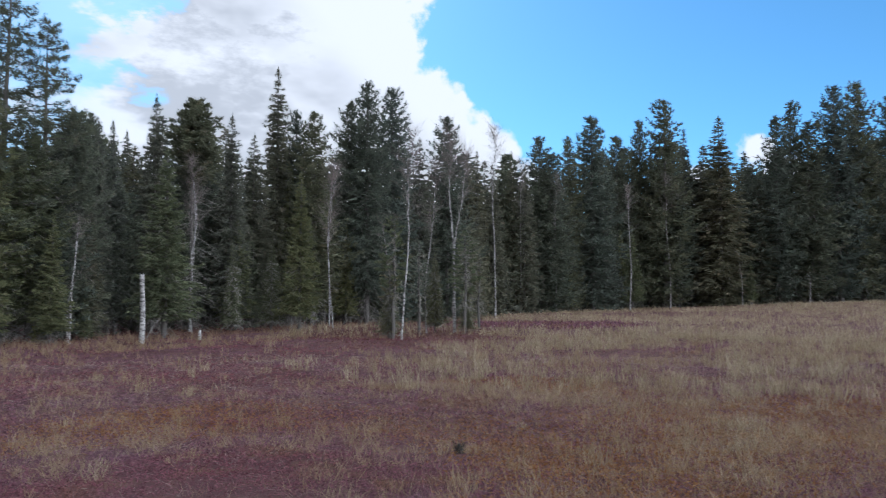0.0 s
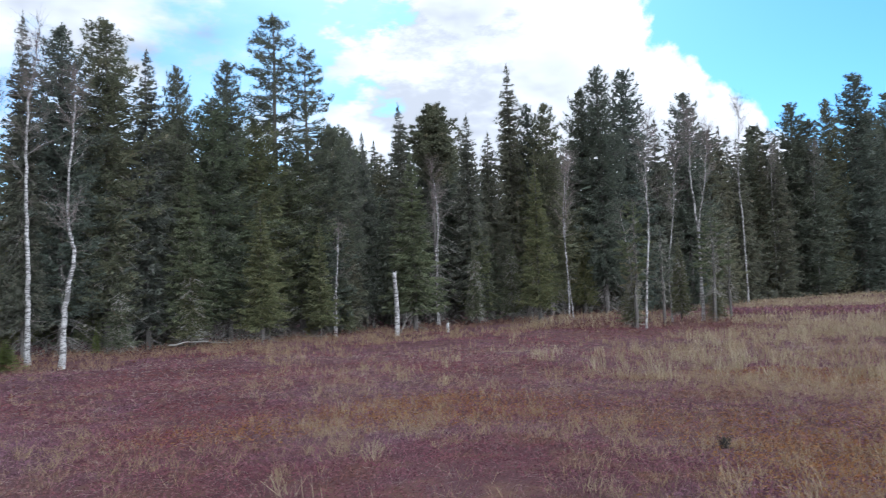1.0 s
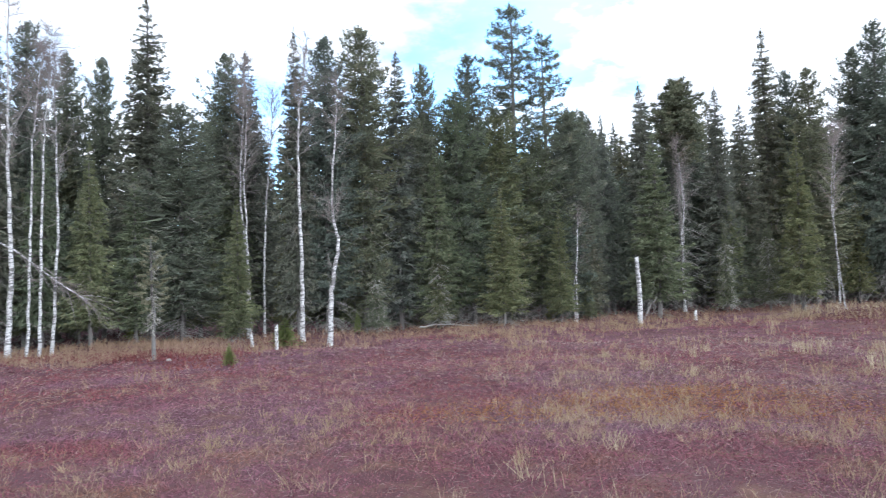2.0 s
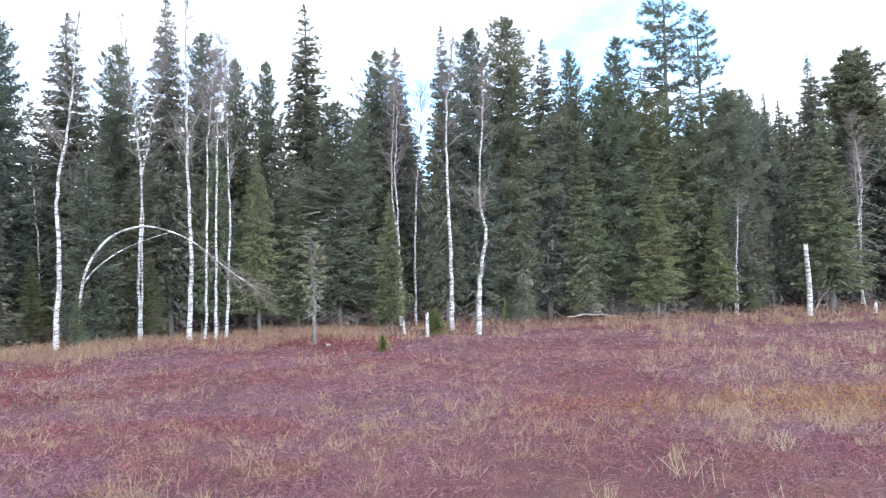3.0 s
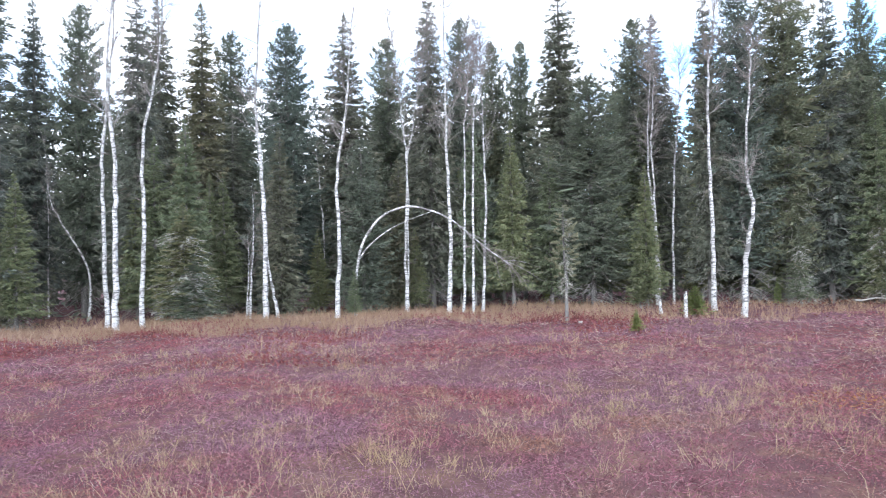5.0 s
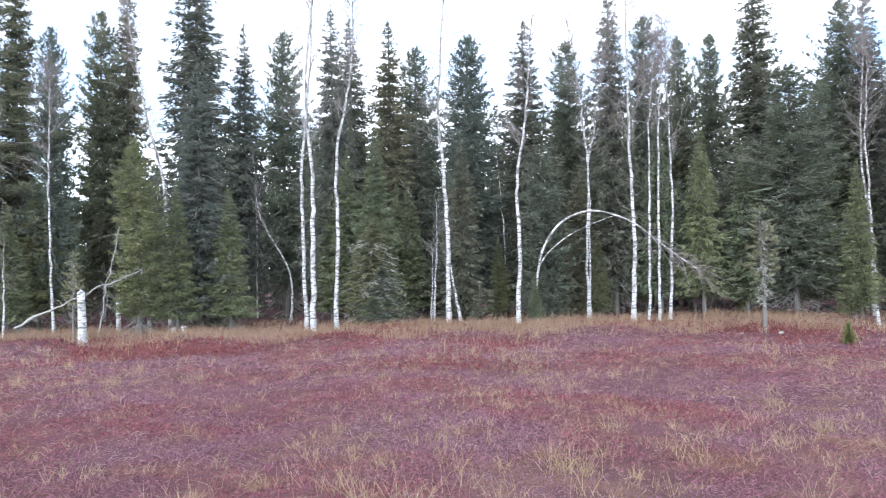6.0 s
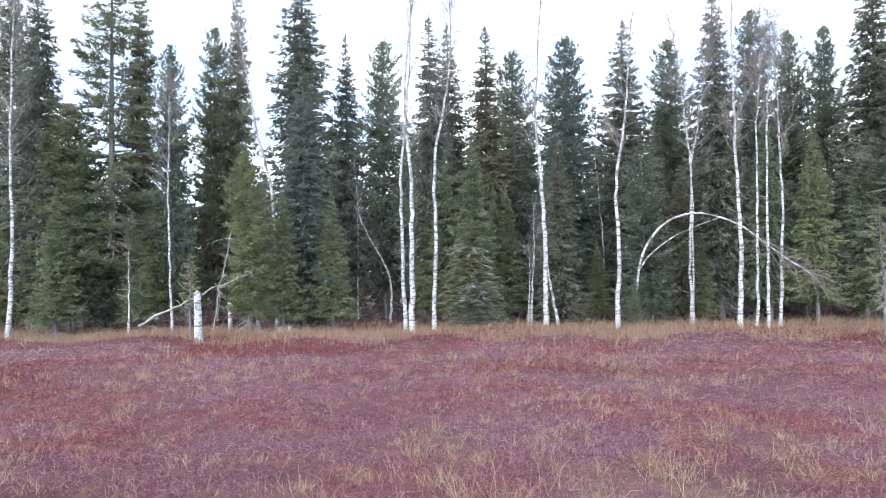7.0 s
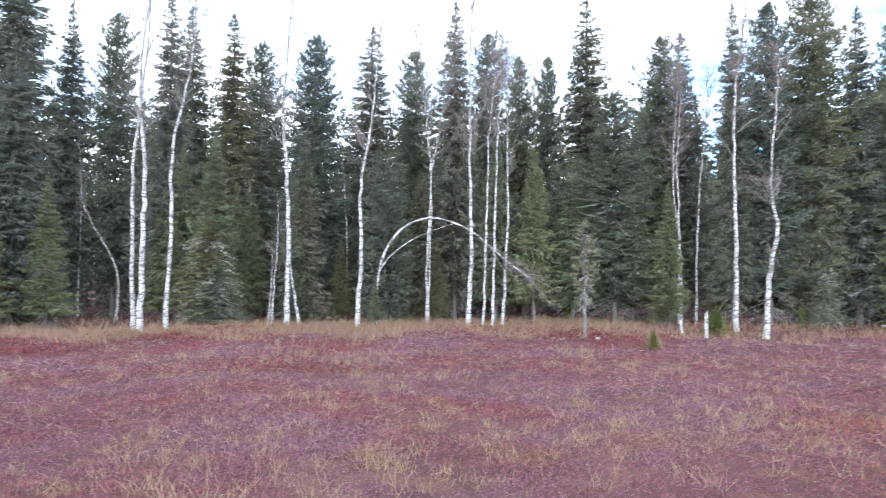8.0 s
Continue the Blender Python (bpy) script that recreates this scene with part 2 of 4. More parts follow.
def unit(v):
    return v / np.maximum(np.linalg.norm(v, axis=-1, keepdims=True), 1e-9)


def blades(base, along, length, width, rng, sag=0.15):
    """Small leaf-like kites: one quad each, folded a little and drooping at the tip."""
    along = unit(along)
    side = unit(np.cross(along, rng.normal(size=base.shape)))
    L, w = length[:, None], width[:, None]
    mid = base + along * L * 0.45
    tip = base + along * L - np.array([0, 0, 1.0]) * L * sag
    lift = unit(np.cross(side, along)) * w * 0.3
    verts = np.stack([base, mid + side * w * 0.5 + lift, tip, mid - side * w * 0.5 + lift], 1).reshape(-1, 3)
    faces = np.arange(len(base) * 4).reshape(-1, 4)
    return verts, faces


def sprays(base, along, length, width, rng, sag=0.12):
    """Needle sprays: one slim triangle each, broad at the twig and pointed at the tip."""
    along = unit(along)
    side = unit(np.cross(along, rng.normal(size=base.shape))) * width[:, None] * 0.5
    tip = base + along * length[:, None] - np.array([0, 0, 1.0]) * (length * sag)[:, None]
    verts = np.stack([base - side, base + side, tip], 1).reshape(-1, 3)
    return verts, np.arange(len(base) * 3).reshape(-1, 3)


def tube(points, radii, sides=6):
    """A tapering tube through points, closed by a tip or a flat end."""
    points = np.asarray(points, float)
    run = np.gradient(points, axis=0)
    run = unit(run)
    ref = np.array([1.0, 0.0, 0.0]) if abs(run[0][0]) < 0.8 else np.array([0.0, 1.0, 0.0])
    verts, faces = [], []
    for k, (p, d, r) in enumerate(zip(points, run, radii)):
        u = unit(np.cross(d, ref))
        v = np.cross(d, u)
        for s in range(sides):
            a = 2 * math.pi * s / sides
            verts.append(p + r * (math.cos(a) * u + math.sin(a) * v))
        if k:
            for s in range(sides):
                i, j = (k - 1) * sides + s, (k - 1) * sides + (s + 1) % sides
                faces.append((i, j, j + sides, i + sides))
    top = (len(points) - 1) * sides
    verts.append(points[-1])
    for s in range(sides):
        faces.append((top + s, top + (s + 1) % sides, len(verts) - 1, len(verts) - 1))
    return np.array(verts), np.array(faces)


def join(pieces):
    verts, faces, at = [], [], 0
    for v, f in pieces:
        verts.append(v)
        faces.append(f + at)
        at += len(v)
    return np.concatenate(verts), np.concatenate(faces)


def tidy(verts, faces):
    """Quads whose last two corners are one become triangles: all as triangles."""
    a = faces[:, [0, 1, 2]]
    b = faces[:, [0, 2, 3]]
    b = b[faces[:, 2] != faces[:, 3]]
    return verts, np.concatenate([a, b])


def spline(points, steps):
    """A smooth line through the points."""
    p = np.asarray(points, float)
    p = np.concatenate([[2 * p[0] - p[1]], p, [2 * p[-1] - p[-2]]])
    out = []
    for i in range(1, len(p) - 2):
        for u in np.linspace(0, 1, steps, endpoint=False):
            a, b, c, d = p[i - 1:i + 3]
            out.append(0.5 * (2 * b + (c - a) * u + (2 * a - 5 * b + 4 * c - d) * u * u + (3 * b - a - 3 * c + d) * u ** 3))
    out.append(p[-2])
    return np.array(out)


def step(a, b, x):
    u = np.clip((x - a) / (b - a), 0, 1)
    return u * u * (3 - 2 * u)


def lie(x, y):
    """The height of the ground: level bog, rising a little to the north-east, with low hummocks."""
    x, y = np.asarray(x, float), np.asarray(y, float)
    far = 0.9 * step(10, 50, x) * step(20, 80, y)
    hummocks = 0.035 * np.sin(x * 0.9 + 1.3 * np.sin(y * 0.7)) + 0.03 * np.sin(y * 1.3 + 0.8 * np.sin(x * 1.1)) + 0.012 * np.sin(x * 3.1 + y * 2.3) * np.sin(y * 2.7 - x)
    return far + hummocks * (1 - step(30, 60, np.hypot(x, y)))


EDGE_AZ = (-40, -31, -27, -22, -17.5, -14.5, -8.7, -3.9, 0, 8, 14, 20.5, 27, 33, 38, 43, 50, 60, 75, 85, 97, 103, 110, 115, 122, 140)
EDGE_FAR = (101, 97, 90, 86, 83, 79, 70, 52, 45, 38, 35, 31.5, 28, 26.5, 25.4, 24.5, 23, 23, 22.5, 22, 22, 22, 23.7, 25.5, 27, 29)


def opening(az, top):
    """The height in degrees up to which the forest closes: lower where the sky comes through between the trees."""
    for low, high, cap in ((49.0, 51.2, 6.6), (71.0, 72.6, 9.5), (78.2, 80.0, 9.5), (82.0, 83.8, 8.8), (96.4, 98.2, 8.8), (108.8, 112.0, 5.8)):
        if low < az < high:
            return min(top, cap)
    return top


def edge(az):
    """Distance of the forest's edge from the middle of the bog, by azimuth in degrees."""
    return np.interp(az, EDGE_AZ, EDGE_FAR)


# ---------------------------------------------------------------- the ground
def build_ground():
    u = np.linspace(-1, 1, 161)
    line = np.sign(u) * (34 * np.abs(u) + 1100 * np.abs(u) ** 7)
    gx, gy = np.meshgrid(line - 6, line + 8, indexing="ij")
    verts = np.stack([gx, gy, lie(gx, gy)], -1).reshape(-1, 3)
    k = len(u)
    i, j = np.meshgrid(np.arange(k - 1), np.arange(k - 1), indexing="ij")
    a = (i * k + j).ravel()
    faces = np.stack([a, a + k, a + k + 1, a + 1], 1)
    ob = new("ground", mesh_from("ground", verts, faces, [BOG], True))
    tagged(ob, "bog ground of purple dwarf shrubs, moss and straw", "ground", kind="structure")


build_ground()


# ---------------------------------------------------------------- conifers
FAR = 1.45          # needle size of the far trees, whose limbs reach the ground
FORMS = {   # lowest limb, tiers, limbs a tier, droop, upsweep, shoots a metre, shoot length, shoot width, bare inner share
    "spruce": (0.10, 64, 6, (0.28, 0.60), (0.10, 0.30), 20, 0.130, 0.036, 0.04),
    "pine": (0.11, 54, 6, (0.00, 0.28), (0.15, 0.45), 28, 0.115, 0.036, 0.12),
    "open": (0.08, 34, 5, (0.10, 0.42), (0.15, 0.45), 46, 0.110, 0.026, 0.12),
    "young": (0.13, 44, 7, (0.10, 0.38), (0.10, 0.30), 20, 0.18, 0.044, 0.08),
    "round": (0.63, 20, 9, (-0.05, 0.25), (0.05, 0.25), 50, 0.125, 0.042, 0.05),
    "bald": (0.40, 20, 3, (-0.40, 0.50), (0.00, 0.50), 70, 0.22, 0.040, 0.38),
}


def reach_of(form, u):
    """How far the limbs reach at the share u of the crown's height, for a ten-metre tree."""
    if form == "spruce":
        return 1.62 * (1 - u) ** 0.70 * (0.75 + 0.25 * min(1, u * 7)) + 0.03
    if form == "young":
        return 1.75 * (1 - u) ** 0.90 + 0.05
    if form == "round":
        return 0.95 * math.sin(math.pi * (0.10 + 0.84 * u)) ** 0.8 + 0.06
    if form == "bald":
        return 1.35 * (1 - u) ** 0.4 * (0.7 + 0.3 * min(1, u * 4)) + 0.15
    if form == "open":
        return 1.60 * (1 - u) ** 0.50 * (0.75 + 0.25 * min(1, u * 4)) + 0.12
    return 1.50 * (1 - u ** 2.8) ** 0.65 * (0.8 + 0.2 * min(1, u * 4)) * (1 - 0.25 * u) + 0.12


def crown_mesh(name, mat, rng, form, shoots=1.0, size=1.0):
    """Limbs and needle shoots of a ten-metre conifer."""
    h = 10.0
    low, tiers, per, droops, sweeps, dense, ll, ww, bare = FORMS[form]
    if size == FAR:
        low = 0.03
    hang = form in ("spruce", "young", "bald")
    wood, base, along, length, width = [], [], [], [], []
    rough = 0.10 if hang else 0.20
    bulge = rng.uniform(1 - rough, 1 + rough, tiers)
    lobe = rng.uniform(0, 6.283, 3)       # a few broad lobes keep the outline uneven
    for k in range(tiers):
        u = min(max((k + rng.uniform(-0.35, 0.35)) / (tiers - 1), 0.0), 1.0)
        z = h * (low + (0.975 - low) * u)
        reach = reach_of(form, u) * bulge[k]
        count = per if u < 0.9 or not hang else max(4, per - 2)
        turn = rng.uniform(0, 2 * math.pi)
        for q in range(count):
            if rng.random() < 0.08:
                continue
            a = turn + 2 * math.pi * (q + rng.uniform(-0.35, 0.35)) / count
            L = reach * (rng.uniform(0.72, 1.15) if hang else rng.uniform(0.62, 1.15))
            L *= 1 + (0.10 if hang else 0.16) * math.sin(a + lobe[0] + 7 * u) + 0.08 * math.sin(2 * a + lobe[1] - 11 * u)
            hollow = bare * min(1.0, (1 - u) * 2.5)
            out = np.array([math.cos(a), math.sin(a), 0.0])
            drop, rise = rng.uniform(*droops) * (1 - 0.9 * u), rng.uniform(*sweeps)
            if form == "pine":
                rise += 0.45 * u ** 3
            s = np.linspace(0, 1, 5)[:, None]
            line = np.array([0, 0, z + rng.uniform(-0.55, 0.55) * h * (0.975 - low) / tiers]) + out * L * s + np.array([0, 0, 1.0]) * L * (rise * s ** 2 - drop * s)
            if form == "open" or (u > 0.45 and shoots > 0.4):
                wood.append(tube(line[::2], np.linspace(0.008 + 0.009 * L, 0.004, 3), 3))
            fine = 1.0 if u > 0.45 else 0.80      # the crown's lower part is seen against other trees
            m = max(2, int(((9 if u > 0.6 else 5) + dense * L * (0.75 if u < 0.3 else 1.05)) * shoots * fine ** 2))
            t = hollow + (1 - hollow) * rng.random(m) ** (0.75 if hang else 0.6)
            on = np.stack([np.interp(t, s[:, 0], line[:, c]) for c in range(3)], 1)
            across = np.cross(out, [0, 0, 1.0]) * rng.choice([-1, 1], m)[:, None]
            wide = 0.36 * L * (1.05 - t) + 0.02 if hang else (0.20 if form == "open" else 0.30) * L * (1.25 - t) * np.minimum(1, 3.0 * t) + 0.02
            tuft = on + (across * 0.85 + out * (0.3 if hang else 0.1)) * wide[:, None] * rng.uniform(0.05, 1.0, (m, 1))
            tuft[:, 2] += rng.normal(size=m) * (0.02 if hang else 0.045) - (0.05 * L * rng.random(m) if hang else 0)
            top = min(1.0, (1 - u) * 2.2)
            small = (0.48 + 0.52 * top) * size if hang else size * (0.80 + 0.20 * top)
            small /= fine
            # longer sprays fill the inside, so that the crown is not seen through
            m2 = 0 if form == "bald" else 3 if size > 2 else (12 if u < 0.85 else 4) if hang else (12 if u < 0.80 else 4) if form != "open" else 2
            b2 = np.stack([np.interp(rng.uniform(0.0, 0.50, m2), s[:, 0], line[:, c]) for c in range(3)], 1) + rng.normal(size=(m2, 3)) * 0.05 * L
            base.append(b2), along.append(out + rng.normal(size=(m2, 3)) * np.array([0.5, 0.5, 0.25]))
            length.append(rng.uniform(0.18, 0.40, m2) * L), width.append(rng.uniform(0.04, 0.09, m2) * L + 0.02)
            for copy in range(4):
                root = tuft + rng.normal(size=(m, 3)) * 0.022 * size ** 0.5
                wild = rng.normal(size=(m, 3)) * np.array([0.32, 0.32, 0.22])
                if hang:
                    go = across * 0.5 + out * 1.0 + np.array([0, 0, (-0.10 if copy else -0.65) * top + 0.10 * (1 - top)]) + wild
                else:
                    go = across * 0.35 + out * 0.55 + np.array([0, 0, 0.35 if copy else 0.9]) + wild * 1.7
                base.append(root), along.append(go)
                length.append(ll * rng.uniform(0.6, 1.25, m) * small), width.append(ww * rng.uniform(0.7, 1.3, m) * small * size ** 0.3)
    # the leading shoot
    m = 60
    up = rng.uniform(0.0, 1.0, m)
    spire = np.stack([rng.normal(size=m) * 0.012, rng.normal(size=m) * 0.012, (0.935 + 0.055 * up) * h], 1)
    base.append(spire), along.append(rng.normal(size=(m, 3)) * 0.6 * (1.1 - up[:, None]) + np.array([0, 0, 0.8]))
    length.append(rng.uniform(0.06, 0.12, m)), width.append(rng.uniform(0.012, 0.026, m) * min(size, 1.5))
    leaf = sprays(np.concatenate(base), np.concatenate(along), np.concatenate(length), np.concatenate(width), rng)
    limbs = mesh_from(name + " limbs", *tidy(*join(wood)), [BARK]) if wood else None
    return mesh_from(name, *leaf, [mat]), limbs


def conifer(kind, label, category, mat, rng, form, shoots=1.0, size=1.0):
    """One ten-metre conifer: trunk, limbs and crown under an Empty at its foot."""
    root = tagged(new(kind), label, category, "trees of the forest edge")
    s = np.linspace(0, 1, 9)
    wob = rng.normal(size=(9, 2)).cumsum(0) * (0.07 if form == "bald" else 0.012)
    line = np.stack([wob[:, 0], wob[:, 1], 9.9 * s - 0.1], 1)
    thick = {"spruce": 0.11, "pine": 0.12, "open": 0.12, "young": 0.13, "bald": 0.17, "round": 0.11}[form]
    trunk = tube(line, thick * (1 - s) ** 0.8 + 0.010, 8)
    part("trunk", mesh_from(kind + " trunk", *tidy(*trunk), [BARK], True), root)
    crown, limbs = crown_mesh(kind + " crown", mat, rng, form, shoots, size)
    if limbs:
        tagged(part("limbwork", limbs, root), kind="stuff")
    tagged(part("crown", crown, root), kind="stuff")
    # dead, lichen-hung limbs on the lower trunk
    dead = []
    crusted, stunted = mat == LICHEN, form == "bald"
    stout = 2.4 if crusted or stunted else 1.0      # the small trees' limbs are stouter for their height
    hung = []
    many = 230 if crusted else 55 if stunted else 120 if shoots > 0.6 else 60 if size < 2 else 24
    for _ in range(many):
        z, a = (2.6 if stunted else 1.1 if crusted else 0.3) + {"young": 6.5, "bald": 6.0, "spruce": 7.0}.get(form, 5.5) * rng.random() ** 1.4, rng.uniform(0, 6.283)
        L = rng.uniform(0.4, 1.30) * (1.45 if form == "young" else 1.25) * (1.0 - 0.05 * z) * (0.7 if stunted else 1.0)
        t = np.linspace(0, 1, 4)[:, None]
        way_out = np.array([math.cos(a), math.sin(a), 0])
        line = np.array([0, 0, z]) + way_out * L * t + np.array([0, 0, -0.5 * L]) * t ** 1.6
        dead.append(tube(line, np.linspace(0.011, 0.004, 4) * stout, 3))
        if crusted or stunted:
            hung.append(line[1] + (line[3] - line[1]) * rng.random((5 if crusted else 9, 1)))
        for w in range(3 if shoots > 0.6 else 1):
            p = line[1] + (line[3] - line[1]) * rng.random()
            tip = p + (way_out * 0.6 + rng.normal(size=3) * 0.6) * 0.25
            dead.append(tube(np.array([p, tip]), [0.006 * stout, 0.003 * stout], 3))
    tagged(part("dead_limbwork", mesh_from(kind + " dead limbs", *tidy(*join(dead)), [PALEWOOD if crusted else DEADWOOD]), root, "bare lichen-grey lower limbs"), kind="stuff")
    if hung:
        base = np.concatenate(hung)
        m = len(base)
        tuft = sprays(base, rng.normal(size=(m, 3)) * np.array([0.7, 0.7, 0.3]) - np.array([0, 0, 0.5]), rng.uniform(0.12, 0.34, m), rng.uniform(0.03, 0.07, m), rng)
        tagged(part("beard_lichen", mesh_from(kind + " lichen", *tuft, [BEARD]), root, "pale grey-green tufts of beard lichen"), kind="stuff")
    return root


stock = {}       # kind -> templates, each with a flag that says whether it already stands somewhere


def grow_stock():
    rng = np.random.default_rng(5)
    say = {
        "spruce": ("narrow dark green spruce at the forest edge", "spruce", SPRUCE, "spruce", 4, 1.0, 1.0),
        "stone_pine": ("shaggy blue-green stone pine at the forest edge", "pine", PINE, "pine", 5, 1.0, 1.0),
        "olive_pine": ("bushy olive-green young stone pine before the forest", "pine", YOUNG, "pine", 3, 1.0, 1.0),
        "round_pine": ("stone pine with a dense dark rounded crown on a bare stem", "pine", PINE, "round", 1, 1.0, 1.0),
        "sapling": ("bright yellow-green conifer sapling in the sedge", "sapling", SAPLING, "young", 2, 0.6, 1.2),
        "open_pine": ("tall stone pine with open, spreading upper limbs", "pine", PINE, "open", 2, 1.15, 1.0),
        "young_spruce": ("young olive-green spruce with lichen-grey lower limbs", "spruce", YOUNG, "young", 4, 1.0, 1.0),
        "far_spruce": ("tall dark spruce at the far forest edge", "spruce", SPRUCE, "spruce", 3, 0.45, FAR),
        "far_pine": ("tall stone pine at the far forest edge", "pine", PINE, "pine", 4, 0.45, FAR),
        "lichen_spruce": ("small grey spruce hung with pale lichen", "spruce", LICHEN, "young", 3, 0.75, 0.9),
        "lichen_pine": ("little stunted pine, bare-stemmed and grey with lichen", "pine", BOGPINE, "bald", 3, 1.0, 0.75),
        "bog_pine": ("slim bog pine with a sparse olive crown", "pine", YOUNG, "bald", 2, 1.0, 0.9),
        "edge_spruce": ("young olive spruce in the close forest face", "spruce", YOUNG, "young", 4, 0.42, 1.32),
        "forest_spruce": ("dark spruce standing inside the forest", "spruce", SPRUCE, "spruce", 3, 0.18, 2.6),
        "forest_pine": ("dark stone pine standing inside the forest", "pine", PINE, "pine", 3, 0.16, 2.8),
    }
    for kind, (label, category, mat, form, count, shoots, size) in say.items():
        stock[kind] = [[conifer({"far_spruce": "spruce", "far_pine": "stone_pine"}.get(kind, kind), label, category, mat, rng, form, shoots, size), False] for _ in range(count)]


grow_stock()
pick = random.Random(11)


def plant(kind, x, y, h, w, lean=(0, 0)):
    """Stand a conifer of height h on the ground; w scales its breadth against its height."""
    choice = pick.randrange(len(stock[kind]))
    k = h / 9.8
    tilt = Matrix(((1, 0, lean[0] / h, 0), (0, 1, lean[1] / h, 0), (0, 0, 1, 0), (0, 0, 0, 1)))
    m = Matrix.Translation((x, y, float(lie(x, y)) - 0.03)) @ tilt @ pose(0, 0, 0, 0, 0, pick.uniform(0, 360)) @ Matrix.Diagonal((k * w, k * w, k, 1))
    entry = stock[kind][choice]
    ob = entry[0] if not entry[1] else copy_thing(entry[0], Matrix())
    entry[1] = True
    ob.matrix_basis = m
    for child in ob.children:
        if child.name.startswith("trunk"):       # a broad crown does not make a stout trunk
            child.scale = (min(1.0, 1 / w), min(1.0, 1 / w), 1.0)
    return ob


def spruce(x, y, h, w, lean=(0, 0)):
    plant("spruce" if math.hypot(x, y) < 42 else "far_spruce", x, y, h, w * 1.20, lean)


def pine(x, y, h, w, lean=(0, 0)):
    plant("stone_pine" if math.hypot(x, y) < 42 else "far_pine", x, y, h, w * 1.20, lean)


def olive_pine(x, y, h, w, lean=(0, 0)):
    plant("olive_pine", x, y, h, w * 1.2, lean)


def round_pine(x, y, h, w, lean=(0, 0)):
    plant("round_pine", x, y, h, w * 1.2, lean)


def sapling(x, y, h, w, lean=(0, 0)):
    plant("sapling", x, y, h, w, lean)


def open_pine(x, y, h, w, lean=(0, 0)):
    plant("open_pine", x, y, h, w * 1.1, lean)


def young_spruce(x, y, h, w, lean=(0, 0)):
    plant("young_spruce", x, y, h, w, lean)


def lichen_pine(x, y, h, w, lean=(0, 0)):
    plant("lichen_pine", x, y, h, w, lean)


def bog_pine(x, y, h, w, lean=(0, 0)):
    plant("bog_pine", x, y, h, w, lean)


def lichen_spruce(x, y, h, w, lean=(0, 0)):
    plant("lichen_spruce", x, y, h, w, lean)


# ---------------------------------------------------------------- birches
seeds = iter(range(100, 400))
stems = []       # where birches stand, so that no planted tree hides them


def birch_branches(line, radius, rng, start, count, reach):
    """Bare ascending branches along a stem: pairs of a limb's tube and the tubes of its twigs."""
    pairs = []
    total = len(line) - 1
    for _ in range(count):
        u = start + (0.985 - start) * rng.random() ** 0.72
        p = line[int(u * total)]
        a = rng.uniform(0, 6.283)
        L = reach * (1.12 - u) * rng.uniform(0.35, 1.25) + 0.10
        out = np.array([math.cos(a), math.sin(a), rng.uniform(0.3, 1.9)])
        out /= np.linalg.norm(out)
        t = np.linspace(0, 1, 6)[:, None]
        bend = rng.normal(size=3) * 0.22 + np.array([0, 0, 0.15])
        limb = p + out * L * t + bend * L * t ** 2 + rng.normal(size=(6, 3)) * 0.022 * L * (t > 0)
        r = min(radius * 0.28, 0.004 + 0.0050 * L)
        twigs = []
        for _ in range(int(5 + 8 * L)):
            k = rng.uniform(0.8, 4.99)
            q = limb[int(k)] + (limb[int(k) + 1] - limb[int(k)]) * (k % 1)
            tip = q + (out + rng.normal(size=3) * 0.55) * rng.uniform(0.12, 0.50)
            twigs.append(tube(np.array([q, tip]), [0.0040, 0.0015], 3))
        pairs.append((L, tube(limb, np.linspace(r, 0.003, 6), 4), twigs))
    return pairs


